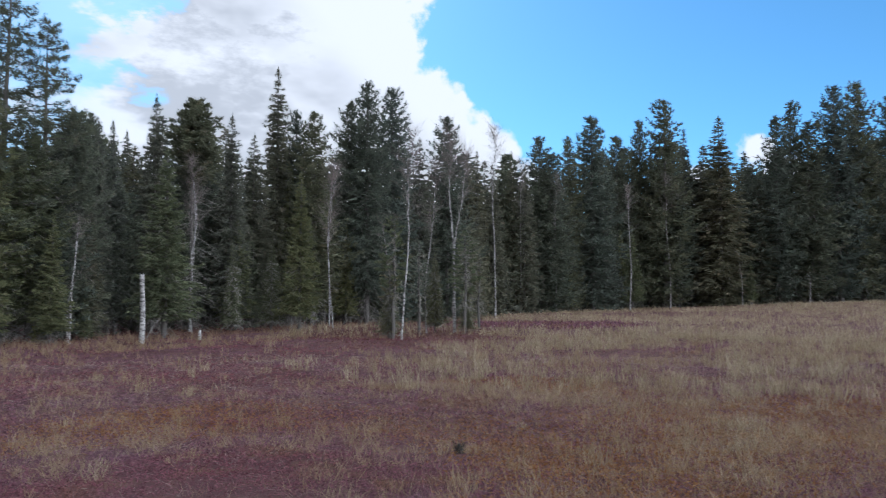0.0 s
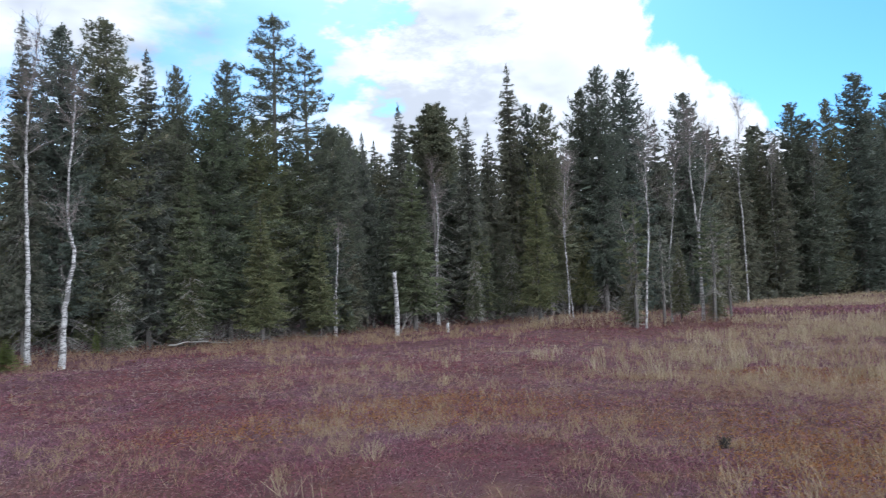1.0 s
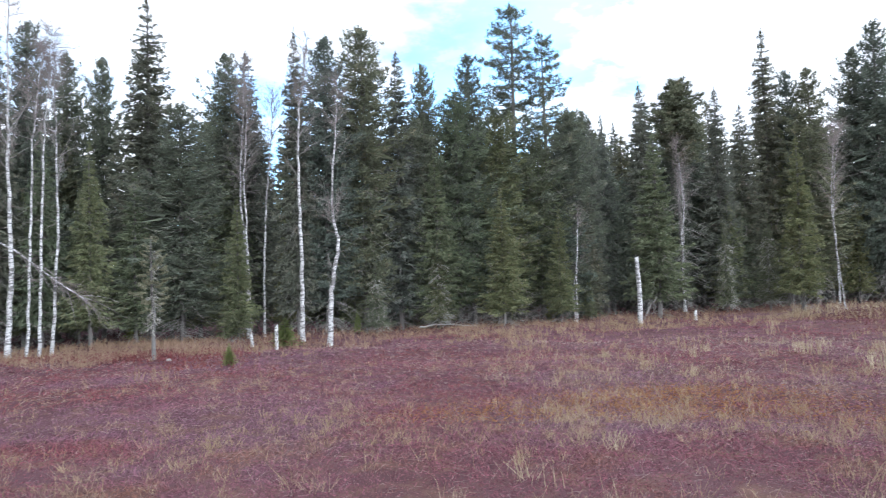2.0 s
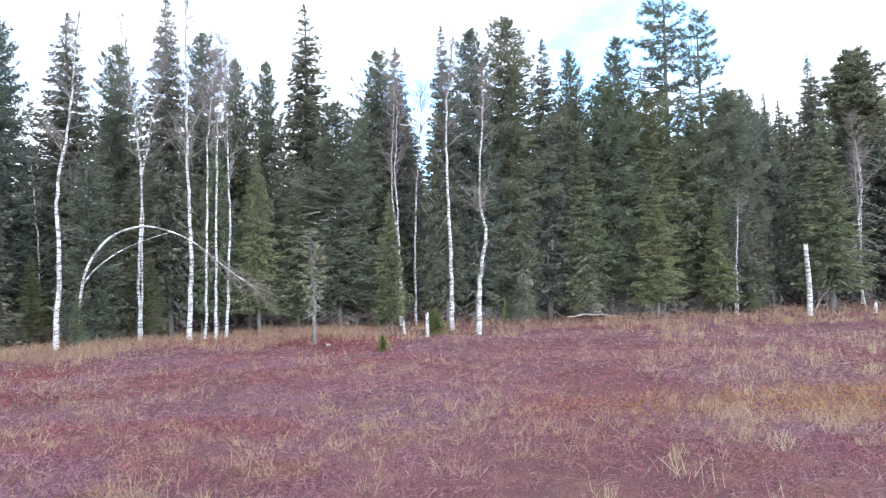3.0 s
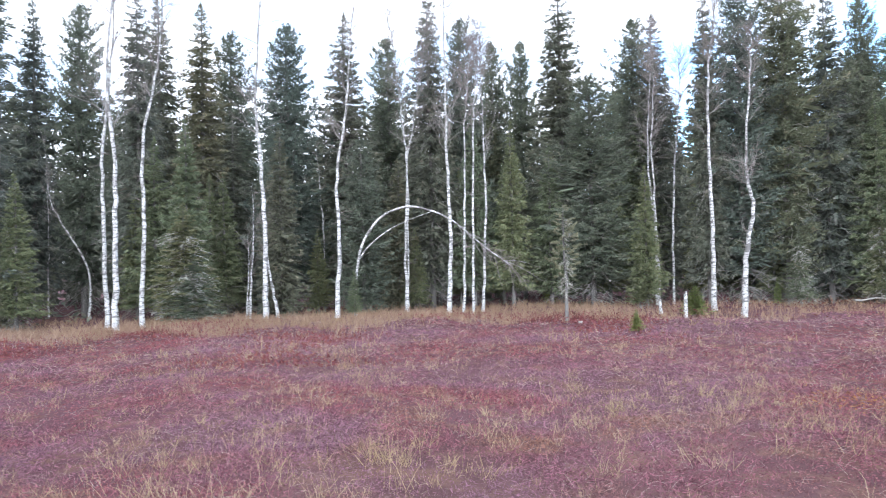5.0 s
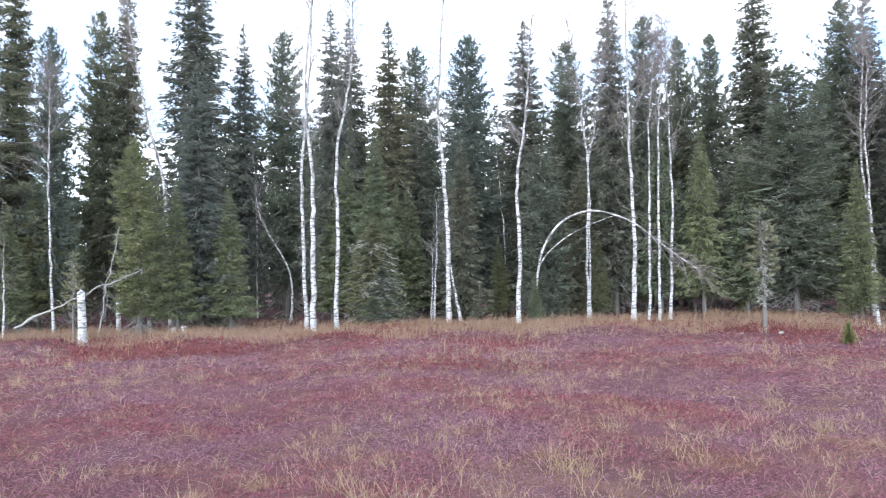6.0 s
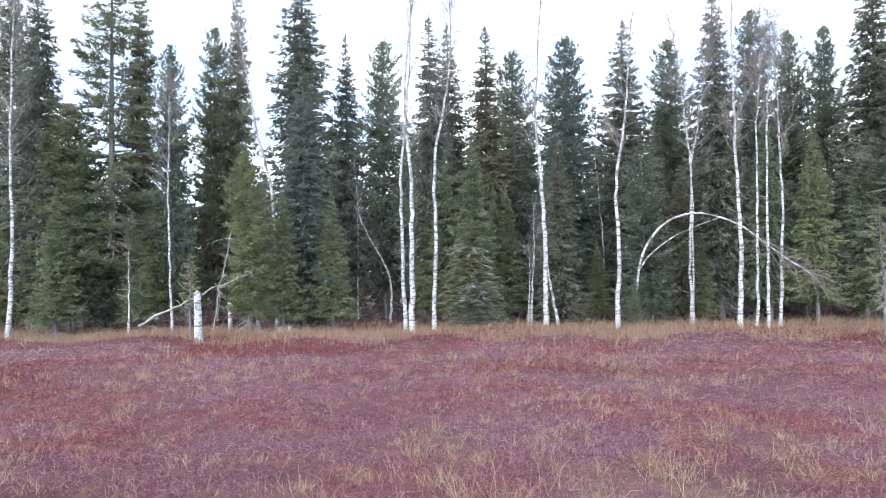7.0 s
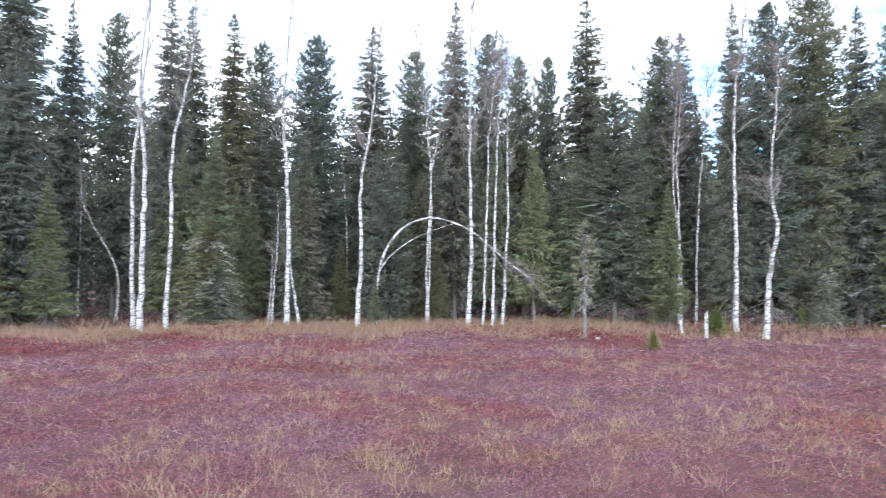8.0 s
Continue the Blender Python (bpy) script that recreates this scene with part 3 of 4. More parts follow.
def birch(*points, thick=1.0, note="bare white-barked birch standing in dry sedge"):
    """A bare birch whose stem runs through the given points."""
    rng = np.random.default_rng(next(seeds))
    foot = np.array(points[0])
    foot[2] = float(lie(foot[0], foot[1])) - 0.04
    way_up = np.array(points) - np.array(points[0])
    full = way_up[-1][2] > 6.2           # the short stems are slender and sparsely branched
    if full:                             # a thin leader goes on above the white stem
        rise = unit(way_up[-1] - way_up[-2]) + rng.normal(size=3) * np.array([0.06, 0.06, 0])
        way_up = np.concatenate([way_up, [way_up[-1] + rise * 0.17 * way_up[-1][2]]])
    line = spline(way_up, 7)
    line[:, :2] += rng.normal(size=(len(line), 2)) * 0.014
    h = line[-1][2]
    s = np.linspace(0, 1, len(line))
    r0 = 0.071 * thick * (1.0 if h < 12 else h / 12)
    radii = r0 * (1 - 0.93 * s) + 0.02 * thick * np.exp(-s * 30)
    stems.append((math.degrees(math.atan2(-foot[0], foot[1])), math.hypot(foot[0], foot[1])))
    root = tagged(new("birch"), note, "birch", "bare birches of the forest edge")
    root.location = foot
    part("trunk", mesh_from("birch trunk", *tidy(*tube(line, radii, 8)), [BIRCH], True), root)
    spare = []
    for L, limb, twigs in birch_branches(line, r0, rng, 0.46 if full else 0.35, int(14 + 5.0 * h) if full else int(4 + 1.2 * h), (0.135 if full else 0.10) * h):
        if L > 0.55:
            branch = part("branch", mesh_from("birch branch", *tidy(*limb), [LIMB], True), root)
            tagged(part("twig_spray", mesh_from("birch twigs", *tidy(*join(twigs)), [TWIG]), branch, "thin brown leafless twigs"), kind="stuff")
        else:
            spare += [limb, *twigs]
    for _ in range(int(3 * h)):          # short dead snags on the lower stem
        p = line[int(rng.uniform(0.05, 0.50) * (len(line) - 1))]
        a, L = rng.uniform(0, 6.283), rng.uniform(0.12, 0.50)
        tip = p + np.array([math.cos(a), math.sin(a), rng.uniform(-0.5, 0.6)]) * L
        spare.append(tube(np.array([p, (p + tip) / 2 + rng.normal(size=3) * 0.02, tip]), [0.008, 0.005, 0.002], 3))
    if spare:
        tagged(part("twig_spray", mesh_from("birch twigs", *tidy(*join(spare)), [TWIG]), root, "thin brown leafless twigs"), kind="stuff")


def bent_birch(stem, fork):
    """A birch bowed over in an arch, with a second stem and twigs that hang from its tip."""
    rng = np.random.default_rng(77)
    foot = np.array(stem[0])
    line = spline(np.array(stem) - foot, 6)
    root = tagged(new("bent_birch"), "slender white birch bowed over into an arch", "birch")
    root.location = (foot[0], foot[1], float(lie(foot[0], foot[1])) - 0.04)
    s = np.linspace(0, 1, len(line))
    part("trunk", mesh_from("arch trunk", *tidy(*tube(line, 0.046 * (1 - 0.68 * s), 8)), [BIRCH], True), root)
    second = spline(np.array(fork) - foot, 6)
    part("second_stem", mesh_from("arch fork", *tidy(*tube(second, np.linspace(0.028, 0.009, len(second)), 6)), [BIRCH], True), root)
    fine = []
    for k in range(60):
        u = rng.uniform(0.55, 1.0) ** 0.7
        p = line[int(u * (len(line) - 1))]
        run = unit(line[-1] - line[-4])
        L = rng.uniform(0.25, 1.15) * (0.4 + 0.6 * u)
        go = run * rng.uniform(0.3, 1.0) + rng.normal(size=3) * 0.35
        t = np.linspace(0, 1, 5)[:, None]
        limb = p + go * L * t + np.array([0, 0, -0.25 * L]) * t ** 2
        if L > 0.8:
            part("branch", mesh_from("arch branch", *tidy(*tube(limb, np.linspace(0.010, 0.003, 5), 4)), [LIMB], True), root)
        else:
            fine.append(tube(limb, np.linspace(0.006, 0.002, 5), 3))
        for _ in range(3):
            q = limb[rng.integers(1, 5)]
            tip = q + (go + rng.normal(size=3) * 0.5) * 0.28
            fine.append(tube(np.array([q, (q + tip) / 2, tip]), [0.004, 0.003, 0.002], 3))
    tagged(part("twig_spray", mesh_from("arch twigs", *tidy(*join(fine)), [TWIG]), root, "thin brown leafless twigs"), kind="stuff")


def fallen_log(*points, thick=1.0, limbs=8, note="fallen lichen-grey birch log resting at the forest edge"):
    """A fallen stem with the stumps of its limbs."""
    rng = np.random.default_rng(next(seeds))
    foot = np.array(points[0])
    line = spline(np.array(points) - foot, 5)
    line[1:-1] += rng.normal(size=(len(line) - 2, 3)) * 0.022
    root = tagged(new("fallen_log"), note, "log")
    root.location = (foot[0], foot[1], foot[2] + float(lie(foot[0], foot[1])))
    part("trunk", mesh_from("log trunk", *tidy(*tube(line, np.linspace(0.075, 0.02, len(line)) * thick * rng.uniform(0.8, 1.25, len(line)), 7)), [DEADWOOD], True), root)
    for _ in range(limbs):
        p = line[rng.integers(2, len(line))]
        go = np.array([rng.normal() * 0.5, rng.normal() * 0.6, rng.uniform(-0.2, 0.9)])
        t = np.linspace(0, 1, 4)[:, None]
        part("branch", mesh_from("log limb", *tidy(*tube(p + go * t * rng.uniform(0.10, 0.42) + np.array([0, 0, -0.15]) * t ** 2, np.linspace(0.009, 0.003, 4), 4)), [DEADWOOD], True), root)


def stub(*points, thick=1.0):
    """A broken birch stub with a splintered top."""
    rng = np.random.default_rng(next(seeds))
    foot = np.array(points[0])
    foot[2] = float(lie(foot[0], foot[1])) - 0.04
    pts = np.array(points) - np.array(points[0])
    line = spline(pts, 5) if len(pts) > 2 else np.linspace(pts[0], pts[1], 5)
    s = np.linspace(0, 1, len(line))
    verts, faces = tube(line, 0.12 * thick * (1 - 0.25 * s), 9)
    verts[-10:-1, 2] += rng.uniform(-0.02, 0.12, 9)
    verts[-1, 2] -= 0.05
    root = tagged(new("birch_stub"), "broken white birch stub in the dry sedge", "tree stub")
    root.location = foot
    part("trunk", mesh_from("stub trunk", *tidy(verts, faces), [BIRCH]), root)


def dark_tussock(x, y):
    """A dead dark tussock: a little mound with stiff blackened blades."""
    rng = np.random.default_rng(91)
    root = tagged(new("tussock"), "small dead blackish sedge tussock in the bog", "tussock")
    root.location = (x, y, float(lie(x, y)) - 0.02)
    s = np.linspace(0, 1, 6)
    line = np.stack([0.01 * np.sin(s * 5), 0 * s, 0.13 * s], 1)
    part("mound", mesh_from("tussock mound", *tidy(*tube(line, 0.05 * (1 - 0.75 * s ** 2), 9)), [PEAT], True), root)
    m = 70
    a = rng.uniform(0, 6.283, m)
    base = np.stack([np.cos(a) * 0.04, np.sin(a) * 0.04, rng.uniform(0.0, 0.1, m)], 1)
    tagged(part("blades", mesh_from("tussock blades", *sprays(base, np.stack([np.cos(a) * 0.4, np.sin(a) * 0.4, np.ones(m)], 1), rng.uniform(0.08, 0.19, m), rng.uniform(0.003, 0.006, m), rng), [PEAT]), root), kind="stuff")


def pale_stone(x, y):
    """A small bleached stone half sunk in the sedge."""
    bm = bmesh.new()
    bmesh.ops.create_icosphere(bm, subdivisions=2, radius=0.07)
    for v in bm.verts:
        v.co *= 1 + 0.25 * noise.noise(v.co * 9)
        v.co.z *= 0.6
    me = bpy.data.meshes.new("stone")
    bm.to_mesh(me)
    bm.free()
    me.materials.append(DEADWOOD)
    ob = tagged(new("stone", me), "small pale stone in the edge sedge", "stone")
    ob.location = (x, y, float(lie(x, y)) + 0.03)


# ---------------------------------------------------------------- trees, as they stand

# birches along the edge, from the south-west stub to the arch
birch((-20.97, -13.07, 0.00), (-21.02, -12.98, 2.65), (-20.99, -13.03, 4.99), (-21.01, -12.99, 9.05), thick=1.0)
birch((-21.51, -1.46, 0.00), (-21.51, -1.51, 2.78), (-21.51, -1.51, 4.81), (-21.52, -1.26, 7.38), (-21.53, -1.15, 9.97), thick=0.9)
birch((-19.82, -1.16, 0.00), (-19.82, -1.13, 2.53), (-19.82, -1.13, 4.40), (-19.81, -1.26, 6.61), (-19.84, -0.89, 9.95), thick=1.1)
birch((-20.65, -0.58, 0.00), (-20.65, -0.48, 2.71), (-20.65, -0.48, 4.99), (-20.66, -0.10, 6.96), (-20.66, 0.04, 8.60), thick=0.9)
birch((-20.95, 2.63, 0.00), (-20.95, 2.66, 2.50), (-20.96, 2.58, 4.64), (-20.97, 2.49, 6.47), (-20.94, 2.72, 9.81), thick=1.1)
birch((-21.55, 3.08, 0.00), (-21.57, 2.94, 1.01), (-21.59, 2.76, 2.19), (-21.60, 2.74, 3.04), thick=0.8)
birch((-20.71, 4.63, 0.00), (-20.69, 4.75, 2.29), (-20.70, 4.70, 4.07), (-20.63, 5.00, 6.01), (-20.59, 5.14, 7.80), thick=1.0)
birch((-22.19, 7.24, 0.00), (-22.19, 7.24, 2.29), (-22.16, 7.34, 4.72), (-22.21, 7.16, 6.66), (-22.26, 7.02, 8.44), thick=0.75)
birch((-22.17, 7.29, 0.00), (-22.15, 7.36, 4.72), (-22.10, 7.50, 5.75), (-22.03, 7.73, 7.30), (-21.98, 7.86, 8.33), thick=0.45)
birch((-19.21, 7.53, 0.00), (-19.18, 7.61, 2.02), (-19.19, 7.58, 3.83), (-19.20, 7.55, 5.95), (-19.19, 7.57, 8.54), thick=1.0)
birch((-19.85, 8.24, 0.00), (-19.81, 8.33, 2.80), (-19.79, 8.37, 5.44), (-19.73, 8.51, 7.14), thick=0.6)
birch((-19.78, 8.51, 0.00), (-19.75, 8.59, 2.79), (-19.73, 8.63, 5.58), (-19.67, 8.77, 7.59), thick=0.65)
birch((-20.08, 8.97, 0.00), (-20.02, 9.09, 2.49), (-20.02, 9.10, 4.99), (-20.04, 9.06, 7.06), thick=0.7)
birch((-23.98, -10.83, 0.00), (-23.97, -10.85, 1.58), (-23.96, -10.86, 2.91), (-23.95, -10.89, 4.23), thick=0.5)
birch((-22.20, 2.34, 0.00), (-22.19, 2.42, 1.35), (-22.18, 2.50, 2.73), (-22.18, 2.47, 4.13), thick=0.45)
birch((-22.26, 2.24, 0.00), (-22.25, 2.34, 1.35), (-22.25, 2.33, 2.57), thick=0.4)
birch((-25.67, -2.26, 0.00), (-25.67, -2.28, 1.60), (-25.59, -3.05, 3.19), (-25.55, -3.34, 3.99), (-25.54, -3.45, 5.85), thick=0.6)
birch((-27.43, -3.67, 0.00), (-27.43, -3.66, 1.63), (-27.43, -3.62, 3.14), (-27.42, -3.68, 5.08), thick=0.45)
birch((-27.61, -9.10, 0.00), (-27.66, -8.93, 1.51), (-27.73, -8.70, 2.81), (-27.79, -8.53, 3.69), thick=0.5)
birch((-22.98, -5.63, 0.00), (-22.97, -5.67, 2.94), (-22.93, -5.82, 4.75), (-22.82, -6.24, 6.65), (-22.69, -6.67, 9.46), thick=1.0)

# birches north of the arch
birch((-16.41, 14.47, 0.00), (-16.40, 14.48, 2.66), (-16.42, 14.45, 4.36), (-16.41, 14.47, 6.42), (-16.29, 14.60, 7.97), thick=0.95)
birch((-14.76, 13.96, 0.00), (-14.67, 14.06, 1.78), (-14.55, 14.19, 2.90), (-14.65, 14.08, 3.98), (-14.53, 14.20, 6.51), thick=1.05)
birch((-19.50, 14.99, 0.00), (-19.52, 14.96, 2.25), (-19.65, 14.79, 4.76), (-19.54, 14.93, 8.05), thick=0.7)
birch((-19.40, 14.79, 0.00), (-19.38, 14.81, 3.20), (-19.42, 14.76, 5.11), (-19.35, 14.85, 7.03), thick=0.6)
birch((-19.22, 15.33, 0.00), (-19.19, 15.38, 3.20), (-19.10, 15.49, 5.12), (-19.00, 15.60, 7.05), thick=0.6)
birch((-12.82, 24.91, 0.00), (-12.82, 24.91, 1.46), (-12.66, 24.99, 3.00), (-12.65, 24.99, 4.16), thick=0.5)
stub((-15.51, 12.74, 0.00), (-15.51, 12.75, 0.64), thick=0.5)
stub((-16.97, 13.09, 0.00), (-16.99, 13.07, 0.33), thick=0.45)
birch((-23.31, 2.39, 0.00), (-23.29, 2.53, 1.56), (-23.29, 2.58, 2.84), thick=0.5)
birch((-24.02, 4.97, 0.00), (-24.02, 4.94, 3.27), (-24.07, 4.75, 5.91), thick=0.6)

# broken stubs and the birches of the northern edge
stub((-9.83, 23.84, 0.00), (-9.82, 23.85, 1.05), (-9.87, 23.83, 2.26), thick=0.78)
stub((-8.87, 26.65, 0.00), (-8.86, 26.65, 0.34), thick=0.6)
birch((-12.42, 24.26, 0.00), (-12.39, 24.27, 1.73), (-12.30, 24.32, 3.43), (-12.29, 24.32, 4.29), thick=0.5)
birch((-11.06, 31.88, 0.00), (-11.03, 31.89, 3.43), (-10.87, 31.95, 5.00), (-11.12, 31.86, 7.39), thick=0.7)
birch((-5.54, 35.85, 0.00), (-5.57, 35.85, 2.46), (-5.66, 35.83, 4.63), (-5.49, 35.86, 7.06), thick=0.6)
birch((-7.81, 37.74, 0.00), (-7.77, 37.74, 2.60), (-7.80, 37.74, 4.93), thick=0.5)
birch((-1.44, 26.17, 0.00), (-1.32, 26.18, 1.87), (-1.17, 26.18, 3.72), (-1.21, 26.18, 5.38), (-1.09, 26.19, 6.63), thick=0.54)
birch((-0.63, 30.86, 0.00), (-0.66, 30.86, 2.16), (-0.39, 30.87, 4.58), (-0.27, 30.87, 6.29), thick=0.43)
birch((0.56, 29.96, 0.00), (0.51, 29.97, 3.32), (0.33, 29.97, 5.92), (0.38, 29.97, 7.35), thick=0.65)
birch((0.51, 29.97, 0.00), (0.54, 29.96, 3.55), (0.82, 29.96, 5.21), (0.97, 29.96, 6.63), thick=0.5)
birch((-1.90, 26.84, 0.00), (-1.91, 26.84, 2.09), (-2.12, 26.82, 3.77), (-2.21, 26.82, 4.40), thick=0.43)
birch((3.83, 51.90, 0.00), (3.80, 51.90, 3.76), (3.66, 51.91, 8.87), (3.84, 51.90, 11.97), thick=0.79)
birch((7.00, 65.02, 0.00), (7.08, 65.01, 4.31), (7.06, 65.02, 8.39), (7.13, 65.01, 11.99), thick=0.65)
birch((10.88, 69.41, 0.00), (10.92, 69.40, 4.49), (10.85, 69.41, 8.30), (11.04, 69.38, 11.59), thick=0.79)
birch((18.70, 72.29, 0.00), (18.87, 72.24, 4.50), (18.72, 72.28, 8.48), (18.70, 72.29, 10.76), thick=0.86)
birch((24.77, 78.72, 0.00), (24.79, 78.71, 3.98), (24.49, 78.81, 8.93), (24.61, 78.77, 12.66), thick=0.86)
birch((32.39, 78.30, 0.00), (32.40, 78.30, 2.50), (32.20, 78.38, 5.56), thick=0.72)
birch((-12.73, 24.88, 0.00), (-12.71, 24.89, 1.66), (-12.64, 24.92, 3.22), (-12.70, 24.89, 4.01), thick=0.36)
birch((-10.59, 30.84, 0.00), (-10.67, 30.81, 1.68), (-10.61, 30.83, 3.37), (-10.56, 30.85, 5.07), (-10.68, 30.81, 6.53), thick=0.43)
birch((-4.97, 33.35, 0.00), (-5.17, 33.32, 2.20), (-5.21, 33.31, 4.29), (-5.03, 33.34, 6.40), thick=0.43)
birch((39.04, 76.96, 0.00), (39.13, 76.92, 3.48), thick=0.65)

# tall conifers of the western edge
spruce(-23.80, -13.82, 12.4, 0.65)
pine(-25.43, -15.74, 12.3, 0.65)
open_pine(-24.23, -11.52, 12.1, 1.15)
spruce(-25.58, -11.15, 13.0, 0.45)
pine(-24.12, -9.47, 9.5, 0.50)
pine(-28.10, -9.26, 11.5, 0.62)
spruce(-28.67, -8.54, 13.4, 0.50)
spruce(-27.61, -5.73, 13.8, 0.80)
spruce(-27.90, -4.08, 11.1, 0.55)
pine(-28.07, -2.63, 10.8, 0.68)
spruce(-24.91, -0.71, 10.7, 0.60)
spruce(-27.92, -0.11, 11.4, 0.70)
spruce(-25.89, 1.28, 10.5, 0.75)
pine(-27.82, 2.39, 10.1, 0.75)
pine(-24.75, 3.99, 9.7, 0.85)
spruce(-24.37, 5.88, 10.1, 0.85)
pine(-27.70, 8.38, 10.5, 0.75)
spruce(-23.41, 8.60, 11.1, 0.65)
pine(-24.86, 10.41, 10.5, 0.65)
pine(-27.11, 12.74, 10.5, 0.60)
pine(-25.70, 13.34, 10.2, 0.60)

# tall conifers of the north-western edge
spruce(-23.28, 13.68, 11.9, 0.80)
pine(-20.22, 12.95, 7.4, 1.15)
pine(-21.84, 15.87, 10.1, 0.75)
spruce(-20.63, 15.81, 9.9, 0.80)
spruce(-18.25, 15.97, 10.1, 0.50)
pine(-17.95, 17.04, 10.0, 0.80)
pine(-17.50, 18.33, 10.7, 0.85)
spruce(-16.91, 19.59, 10.0, 0.70)
pine(-16.42, 20.48, 9.5, 0.60)
pine(-15.54, 22.10, 10.2, 0.65)
open_pine(-14.96, 24.36, 12.6, 1.00)
open_pine(-13.86, 25.00, 11.3, 0.85)
olive_pine(-15.82, 21.60, 8.7, 1.10)
olive_pine(-14.99, 23.01, 8.1, 1.10)
pine(-13.23, 25.71, 8.2, 0.80)
spruce(-13.40, 27.91, 8.4, 0.50)
spruce(-13.34, 29.04, 8.2, 0.60)
olive_pine(-14.03, 24.57, 7.3, 0.90)

# conifers of the northern edge
pine(-14.08, 28.61, 8.8, 0.80)
spruce(-15.02, 32.60, 9.6, 0.50)
spruce(-16.09, 36.50, 10.0, 0.50)
spruce(-12.22, 30.54, 10.1, 0.60)
round_pine(-11.07, 32.04, 10.4, 0.95)
pine(-12.10, 33.79, 8.6, 0.90)
pine(-11.46, 35.07, 9.0, 0.80)
spruce(-9.75, 33.24, 10.0, 0.60)
spruce(-9.61, 36.66, 9.9, 0.70)
spruce(-8.76, 38.05, 13.7, 0.60)
pine(-7.97, 39.09, 11.6, 0.60)
pine(-6.88, 38.43, 11.4, 0.80)
pine(-5.31, 41.57, 12.8, 0.70)
pine(-4.24, 40.68, 13.6, 0.70)
pine(-3.00, 42.80, 13.9, 0.80)
spruce(-1.40, 44.89, 11.4, 0.70)
pine(0.36, 46.71, 13.2, 0.75)
spruce(2.67, 54.85, 12.6, 0.60)
spruce(6.25, 65.63, 13.9, 0.60)
pine(9.41, 70.16, 17.1, 0.80)
pine(12.76, 72.81, 17.6, 0.60)
pine(15.46, 74.34, 20.1, 0.85)
pine(19.81, 81.56, 19.5, 0.80)
pine(22.76, 82.86, 21.6, 0.55)
pine(24.78, 80.19, 23.0, 0.80)
spruce(28.08, 83.33, 20.5, 0.70)
spruce(31.16, 80.57, 21.1, 1.00)
pine(35.23, 82.76, 15.5, 1.00)
pine(38.00, 81.53, 21.2, 0.70)
pine(40.32, 82.64, 23.0, 0.65)
pine(41.86, 81.87, 20.5, 0.90)
pine(45.38, 82.49, 24.8, 0.75)
pine(48.50, 83.44, 25.4, 0.75)
pine(51.83, 83.56, 23.9, 0.80, lean=(1.20, -0.76))
spruce(1.78, 49.88, 11.1, 0.80)
spruce(3.89, 55.78, 11.8, 0.70)
pine(5.49, 65.70, 13.1, 0.90)
spruce(7.41, 65.51, 13.1, 0.80)
pine(10.77, 70.15, 15.3, 0.90)
spruce(36.31, 82.29, 14.2, 1.00)
spruce(29.75, 82.75, 16.7, 0.90)

# lower conifers at the front of the edge
olive_pine(-21.00, -5.95, 5.4, 0.80, lean=(0.07, -0.25))
spruce(-22.30, -4.62, 8.0, 0.85)
young_spruce(-21.35, -5.05, 4.3, 0.95)
lichen_spruce(-21.71, 0.51, 3.4, 1.90)
young_spruce(-22.35, 0.62, 6.0, 0.85)
young_spruce(-21.80, -3.66, 4.2, 1.00)
young_spruce(-23.86, 1.77, 4.5, 1.00)
young_spruce(-23.47, 4.66, 2.8, 1.00)
young_spruce(-23.12, 6.21, 2.3, 1.00)
young_spruce(-22.83, -9.95, 3.9, 0.90, lean=(0.23, -0.52))
young_spruce(-21.78, -12.09, 4.6, 0.90)
lichen_pine(-16.04, 9.48, 3.0, 1.05)
young_spruce(-18.57, 13.55, 1.9, 1.20, lean=(0.06, 0.09))
young_spruce(-18.45, 13.73, 4.4, 0.80)
lichen_spruce(-16.64, 17.95, 2.5, 1.10)
young_spruce(-15.73, 20.16, 6.4, 0.90)
lichen_spruce(-15.50, 19.90, 3.0, 1.25)
young_spruce(-13.49, 21.00, 4.8, 1.00)
lichen_spruce(-24.08, 1.65, 2.5, 1.30, lean=(-0.01, -0.14))
young_spruce(-22.74, 7.74, 2.7, 1.10)
young_spruce(-12.78, 23.74, 4.3, 0.90)
lichen_spruce(-7.98, 33.97, 4.3, 0.90)
young_spruce(-6.52, 33.27, 7.4, 0.80)
young_spruce(-10.69, 27.92, 7.4, 1.00)
lichen_spruce(-9.14, 31.60, 3.9, 0.80)
bog_pine(-1.75, 26.60, 4.6, 0.95)
bog_pine(0.95, 29.40, 4.2, 1.10)
lichen_spruce(-1.95, 26.90, 2.3, 1.30)
lichen_spruce(1.05, 29.70, 1.9, 1.40)
lichen_pine(-1.90, 26.84, 3.1, 0.90)
lichen_pine(1.21, 31.85, 4.7, 1.20)
lichen_pine(1.61, 30.88, 3.5, 1.30)
lichen_pine(-0.88, 29.15, 3.8, 0.90)
lichen_spruce(-0.27, 30.87, 3.4, 0.90)
young_spruce(20.03, 76.28, 8.8, 0.80)
young_spruce(33.81, 79.34, 4.9, 0.90)
young_spruce(32.08, 83.70, 4.6, 0.80)
young_spruce(-12.51, 25.49, 1.7, 1.00)

